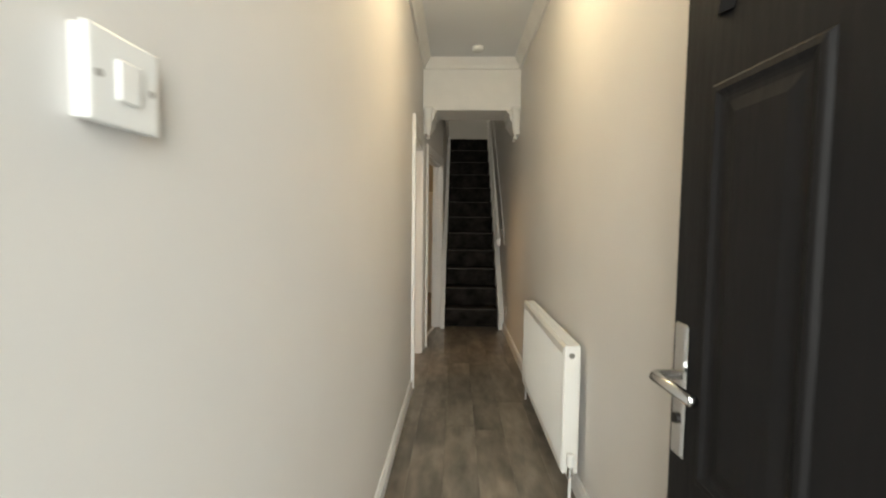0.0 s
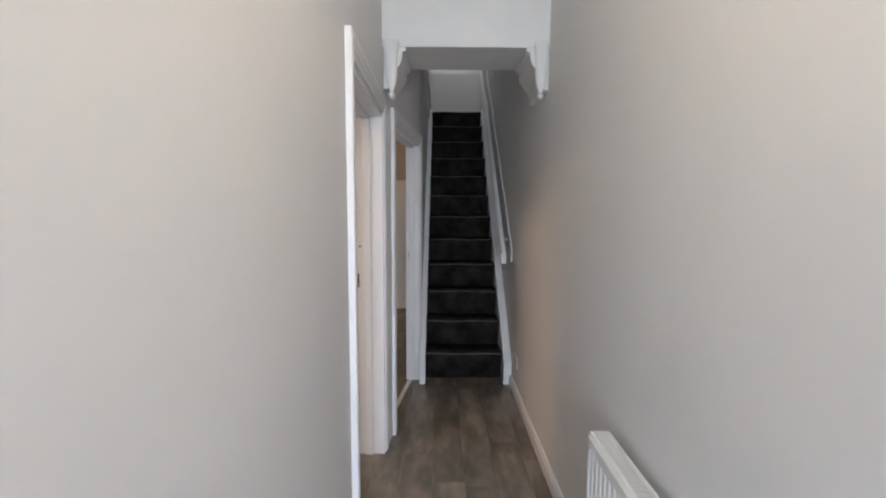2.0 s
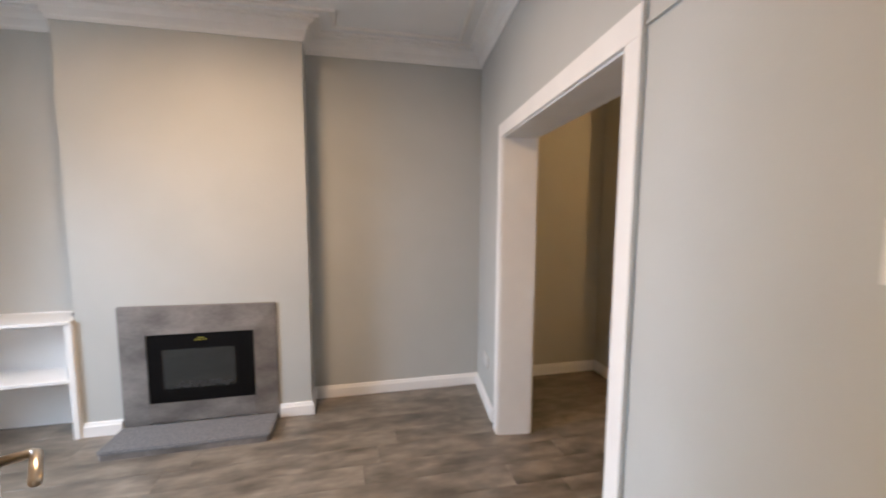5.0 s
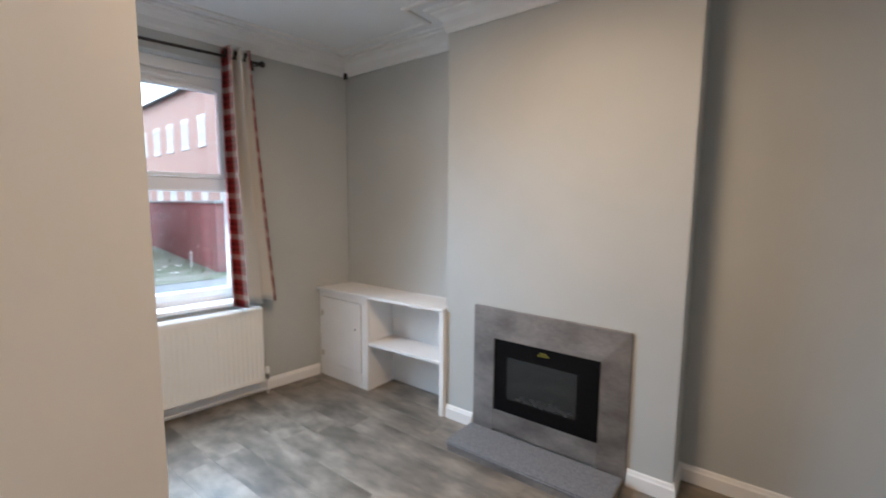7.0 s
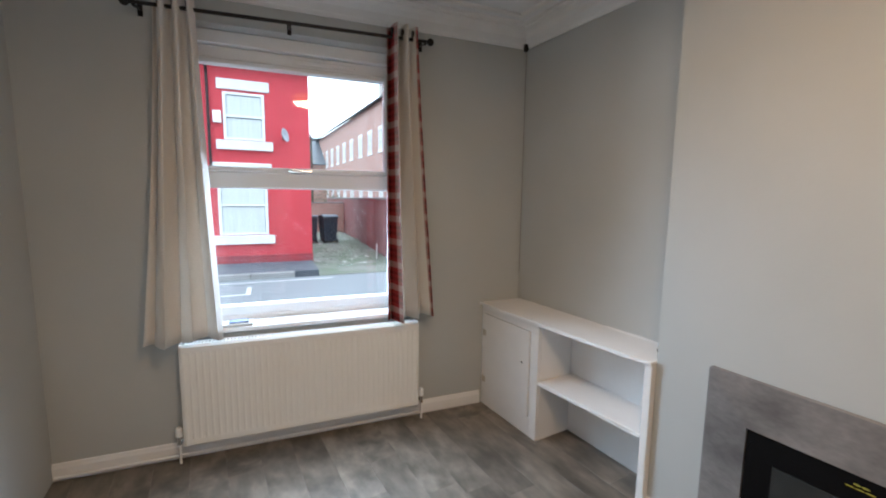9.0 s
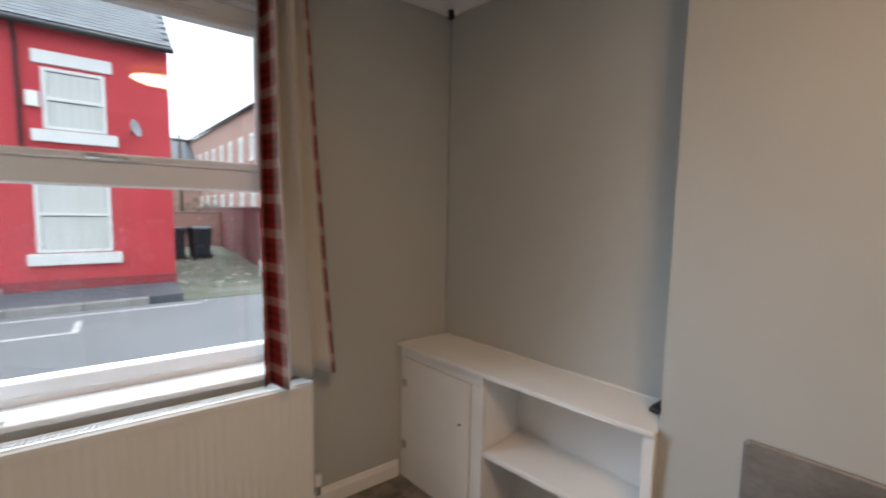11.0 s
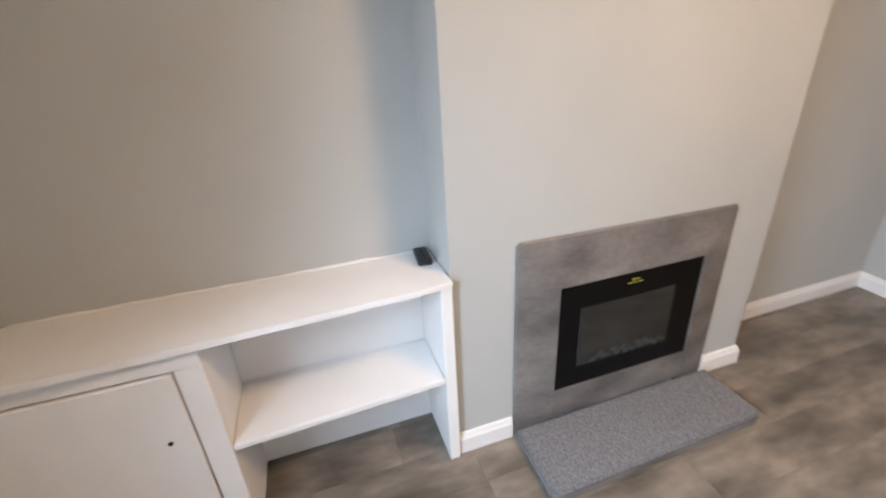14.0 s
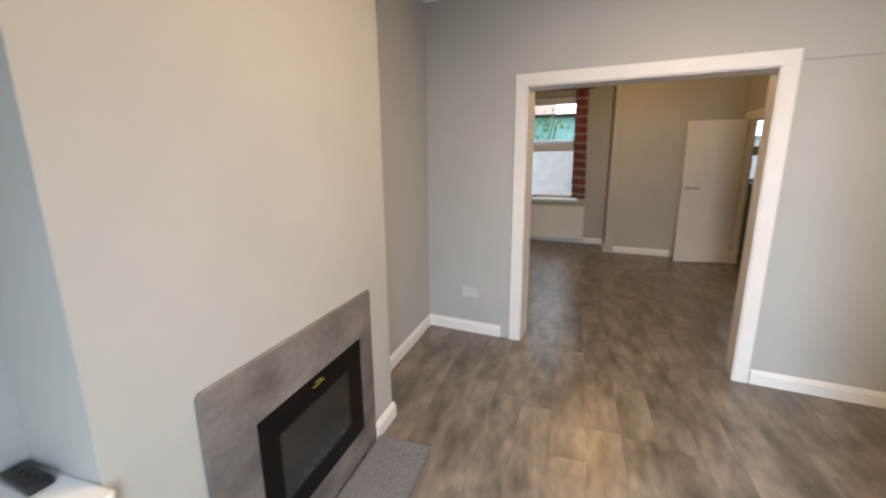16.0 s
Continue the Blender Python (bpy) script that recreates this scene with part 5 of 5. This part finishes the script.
part("alarm_box", box((2.02, 0.0, 3.44), (2.20, 0.09, 3.72), 0.01), PLASTIC_WHITE, RED, "white alarm box")
bm = bmesh.new()
rings = []
for k in range(5):
    r = 0.17 * k / 4
    rings.append([bm.verts.new((0.0 + r * math.cos(a), 0.45 * r * r / 0.17, r * math.sin(a))) for a in (2 * math.pi * j / 20 for j in range(20))])
for a, b in zip(rings, rings[1:]):
    for j in range(20):
        bm.faces.new((a[j], a[(j + 1) % 20], b[(j + 1) % 20], b[j]))
bmesh.ops.remove_doubles(bm, verts=bm.verts, dist=1e-5)
bmesh.ops.solidify(bm, geom=bm.faces, thickness=0.01)
ds = part("satellite_dish", bm, material("grey_dish", (0.36, 0.38, 0.40), 0.5), RED, "grey satellite dish", True, m=pose(0.66, 0.28, 3.20, 12, 0, 62))
part("arm", tube([(0.66, 0.02, 3.12), (0.66, 0.24, 3.10), (0.66, 0.32, 3.16)], 0.018, 8), DARK_METAL, RED)


def add_uv_box(name, lo, hi, mat, parent=None, m=None):
    """A box whose faces carry metre-true UVs, for brickwork."""
    bm = box(lo, hi)
    uv = bm.loops.layers.uv.new("wall")
    for f in bm.faces:
        n = f.normal
        bmesh.ops.recalc_face_normals(bm, faces=[f])
        f.normal_update()
        n = f.normal
        for lp in f.loops:
            c = lp.vert.co
            lp[uv].uv = (c.y if abs(n.x) > 0.7 else c.x, c.y if abs(n.z) > 0.7 else c.z)
    return link(name, bm, mat, parent, m=m)


AM = SM @ pose(-5.05, 0, 0, 0, 0, -3)
AW = thing("alley_wall", AM, "red-brown brick boundary wall along the alley", "garden wall")
add_uv_box("brickwork", (-0.22, -22, -0.30), (0, 0.9, 1.50), ALLEY_BRICK, AW)
part("coping", box((-0.26, -22.02, 1.50), (0.04, 0.94, 1.58), 0.015), KERB_STONE, AW)
EW = thing("end_wall", SM @ pose(-5.6, -11.0, 0), "low brick wall closing the alley", "garden wall")
add_uv_box("brickwork", (0, -0.22, -0.3), (3.4, 0, 1.25), FAR_BRICK, EW)
part("coping", box((-0.02, -0.25, 1.25), (3.42, 0.03, 1.31), 0.01), KERB_STONE, EW)


def wheelie_bin(m):
    t = thing("wheelie_bin", m, "dark plastic wheelie bin standing in the alley", "bin", "alley bins")
    bm = bmesh.new()
    lo = [bm.verts.new(q) for q in ((-0.23, -0.27, 0.05), (0.23, -0.27, 0.05), (0.23, 0.25, 0.05), (-0.23, 0.25, 0.05))]
    hi = [bm.verts.new(q) for q in ((-0.29, -0.34, 0.98), (0.29, -0.34, 0.98), (0.29, 0.34, 0.98), (-0.29, 0.34, 0.98))]
    for k in range(4):
        bm.faces.new((lo[k], lo[(k + 1) % 4], hi[(k + 1) % 4], hi[k]))
    bm.faces.new(lo[::-1])
    bm.faces.new(hi)
    part("body", bm, BIN_PLASTIC, t)
    part("lid", prism([(-0.36, 0.98), (-0.35, 1.03), (0.0, 1.08), (0.34, 1.06), (0.38, 1.0)], lambda u, v, w: (w, u, v), -0.31, 0.31), BIN_PLASTIC, t)
    part("handle", tube([(-0.24, 0.40, 1.02), (0.24, 0.40, 1.02)], 0.018, 8), BIN_PLASTIC, t)
    for x in (-0.25, 0.25):
        part("wheel", tube([(x - 0.025, 0.26, 0.10), (x + 0.025, 0.26, 0.10)], 0.10, 14), BLACK_PLASTIC, t)
    return t


b0 = wheelie_bin(SM @ pose(-4.05, -5.6, -0.235, 0, 0, 12))
copy_thing(b0, SM @ pose(-3.38, -5.8, -0.235, 0, 0, -8))
copy_thing(b0, SM @ pose(-4.2, -6.5, -0.235, 0, 0, 5))
BRD = thing("dumped_board", SM @ pose(-4.78, -0.55, -0.235, 0, 18, 80), "pale dumped board leaning on the alley wall", "board")
part("board", box((0, -0.02, 0), (0.22, 0.0, 0.48), 0.003), WHITE_MASONRY, BRD)
bm = bmesh.new()
rnd = random.Random(11)
for k in range(24):
    s = rnd.uniform(0.03, 0.09)
    add_box(bm, (-s, -s * 0.6, 0), (s, s * 0.6, 0.012), m=SM @ pose(rnd.uniform(-4.7, -3.0), rnd.uniform(-6, 0.4), -0.234, rnd.uniform(-8, 8), rnd.uniform(-8, 8), rnd.uniform(0, 180)))
tagged(link("litter", bm, LITTER_PAPER), "scattered pale litter on the alley ground", "litter", kind="stuff")


def leaf_clump(name, place, size, count, label, seed, parent=None, mat=LEAF):
    """Many small leaf blades about branching twigs."""
    rnd = random.Random(seed)
    bm = bmesh.new()
    for k in range(count):
        c = Vector((rnd.gauss(0, size[0] / 2.4), rnd.gauss(0, size[1] / 2.4), abs(rnd.gauss(0.5, 0.28)) * size[2]))
        s = rnd.uniform(0.03, 0.075)
        mt = Matrix.Translation(Vector(place) + c) @ Euler((rnd.uniform(0, 6.3), rnd.uniform(0, 6.3), rnd.uniform(0, 6.3))).to_matrix().to_4x4()
        vs = [bm.verts.new(mt @ Vector(q)) for q in ((-s, 0, 0), (0, -s * 0.45, s * 0.12), (s, 0, 0), (0, s * 0.45, s * 0.12))]
        bm.faces.new(vs)
    t = thing(name, pose(0, 0, 0), label, "shrub")
    part("leaves", bm, mat, t)
    bm = bmesh.new()
    for k in range(9):
        tip = Vector(place) + Vector((rnd.gauss(0, size[0] / 3), rnd.gauss(0, size[1] / 3), size[2] * rnd.uniform(0.5, 1.0)))
        add_tube(bm, [Vector(place), (Vector(place) + tip) / 2 + Vector((rnd.uniform(-0.1, 0.1), 0, 0)), tip], [0.03, 0.018, 0.006], 6)
    part("stems", bm, material("bark", (0.08, 0.06, 0.045), 0.9), t)
    return t


leaf_clump("shrub", SM @ Vector((-4.3, -12.2, -0.2)), (2.6, 0.8, 2.3), 1500, "overgrown green shrub behind the alley wall", 21)
bm = bmesh.new()
rnd = random.Random(5)
for k in range(700):
    x, y = rnd.uniform(-4.9, -2.95), rnd.uniform(-6.5, 0.7)
    if abs(x + 3.0) > 0.35 and abs(x + 4.85) > 0.35 and rnd.random() < 0.7:
        continue
    h = rnd.uniform(0.03, 0.10)
    p = SM @ Vector((x, y, -0.236))
    a = rnd.uniform(0, 6.3)
    bm.faces.new([bm.verts.new(p + Vector(q)) for q in ((-0.008 * math.cos(a), -0.008 * math.sin(a), 0), (0.008 * math.cos(a), 0.008 * math.sin(a), 0), (0.03 * math.sin(a), 0.03 * math.cos(a), h))])
tagged(link("weeds", bm, LEAF), "green weeds along the alley edges", "weeds", kind="stuff")


def terrace(name, m, length, depth, eave, label, rows, cols, brick):
    """A brick terrace: facade in local x, local y outwards."""
    t = thing(name, m, label, "house")
    add_uv_box("wall", (0, -depth, -0.3), (length, 0, eave), brick, t)
    part("roof", prism([(0.25, eave - 0.05), (-depth / 2, eave + depth * 0.36), (-depth - 0.25, eave - 0.05), (-depth - 0.25, eave + 0.06), (-depth / 2, eave + depth * 0.36 + 0.12), (0.25, eave + 0.06)],
                       lambda u, v, w: (w, u, v), -0.1, length + 0.1), ROOF_SLATE, t)
    part("gutter", tube([(0, 0.28, eave - 0.04), (length, 0.28, eave - 0.04)], 0.06, 8), BLACK_PLASTIC, t)
    for r, z in enumerate(rows):
        for x in cols:
            win = part("window", lambda_frame(0.8, 1.25), WHITE_MASONRY, t, m=pose(x, 0.0, z))
            # sky reflection put into the pane as a pale colour
            part("pane", box((0.06, 0.004, 0.05), (0.74, 0.010, 1.2)), NET_AND_SKY_PALE, win, "pane coloured pale for the sky it reflects")
            part("sill", box((-0.08, -0.02, -0.12), (0.88, 0.08, -0.01), 0.01), WHITE_MASONRY, t, m=pose(x, 0.0, z))
            part("lintel", box((-0.10, -0.02, 1.27), (0.90, 0.03, 1.45), 0.01), WHITE_MASONRY, t, m=pose(x, 0.0, z))
    for x in (length * 0.2, length * 0.62):
        part("chimney", box((x, -depth / 2 - 0.4, eave + depth * 0.30), (x + 0.8, -depth / 2 + 0.4, eave + depth * 0.36 + 1.3), 0.02), FAR_BRICK, t)
    return t


terrace("brick_terrace", pose(-9.2, -10.0, 0, 0, 0, -93), 31.0, 7.0, 7.3, "red brick terrace of houses behind the alley", (1.0, 4.4), (1.0, 3.1, 5.4, 7.6, 9.8, 12.0, 14.2, 16.6, 18.8, 21.0, 23.2, 25.4, 27.6, 29.6), FAR_BRICK)
terrace("distant_house", pose(2.0, -46.0, 0, 0, 0, 173), 26.0, 8.0, 4.6, "distant low brick houses with slate roofs", (0.6, 2.7), (1.5, 4.2, 7.0, 9.6, 12.3, 15.0, 18.0, 21.0, 23.5), FAR_BRICK)
POLE = thing("telegraph_pole", pose(-8.6, -33.5, -0.31), "dark wooden telegraph pole in the distance", "pole")
part("pole", tube([(0, 0, 0), (0, 0, 7.2)], [0.13, 0.09], 10), material("pole_wood", (0.09, 0.07, 0.055), 0.9), POLE)
part("crossarm", box((-0.5, -0.05, 6.7), (0.5, 0.05, 6.82), 0.005), DARK_METAL, POLE)

# yard behind the house
YW = thing("yard_wall", pose(-4.5, 12.0, 0, 0, 0, -6.4), "whitewashed brick yard wall", "garden wall")
add_uv_box("brickwork", (0, 0, -0.31), (8.5, 0.22, 1.75), YARD_WHITE, YW)
part("coping", box((-0.02, -0.03, 1.75), (8.52, 0.25, 1.81), 0.01), KERB_STONE, YW)
SHED = thing("teal_shed", pose(-3.6, 13.2, -0.31), "teal painted timber shed beyond the yard wall", "shed")
for k in range(18):
    part("board", box((0.14 * k, 0, 0), (0.14 * k + 0.138, 0.025, 2.72), 0.004), TEAL_SHED, SHED)
part("roof", box((-0.15, -0.15, 2.72), (2.7, 1.8, 2.80), 0.01), DARK_METAL, SHED)
leaf_clump("shrub", (-2.3, 12.7, 0.4), (1.2, 0.4, 2.7), 700, "bright green climber above the yard wall", 33, mat=material("yard_leaf", (0.10, 0.20, 0.05), 0.6, second=(0.06, 0.13, 0.03), scale=5))

terrace("neighbour_house", pose(-3.1, 19.5, 0, 0, 0, 174), 10.0, 6.0, 5.6, "pinkish brick house behind the yard", (0.8, 3.4), (1.2, 4.0, 6.8), FAR_BRICK)

# ---------------------------------------------------------------- floor planks, last
PL, PWD = 1.215, 0.182
plank_bm = bmesh.new()
add_box(plank_bm, (0.0002, 0.0002, -0.0075), (PWD - 0.0002, PL - 0.0002, 0.0))
bmesh.ops.bevel(plank_bm, geom=[e for e in plank_bm.edges if all(v.co.z > -0.001 for v in e.verts)], offset=0.0006, segments=1, affect="EDGES")
plank = bpy.data.meshes.new("plank")
plank_bm.to_mesh(plank)
plank_bm.free()
plank.materials.append(VINYL_PLANK)
rnd = random.Random(2)
x = -2.60
while x < 1.75:
    y, last = min(front_y(x), front_y(x + PWD)) - 0.06, rear_y(x) + 0.05
    cut = rnd.uniform(0.2, PL)
    while y < last:
        size = min(cut, last - y)
        o = new("plank", plank)
        o.parent = floor
        o.location, o.scale = (x, y, 0), (1, size / PL, 1)
        y, cut = y + size, PL
    x += PWD
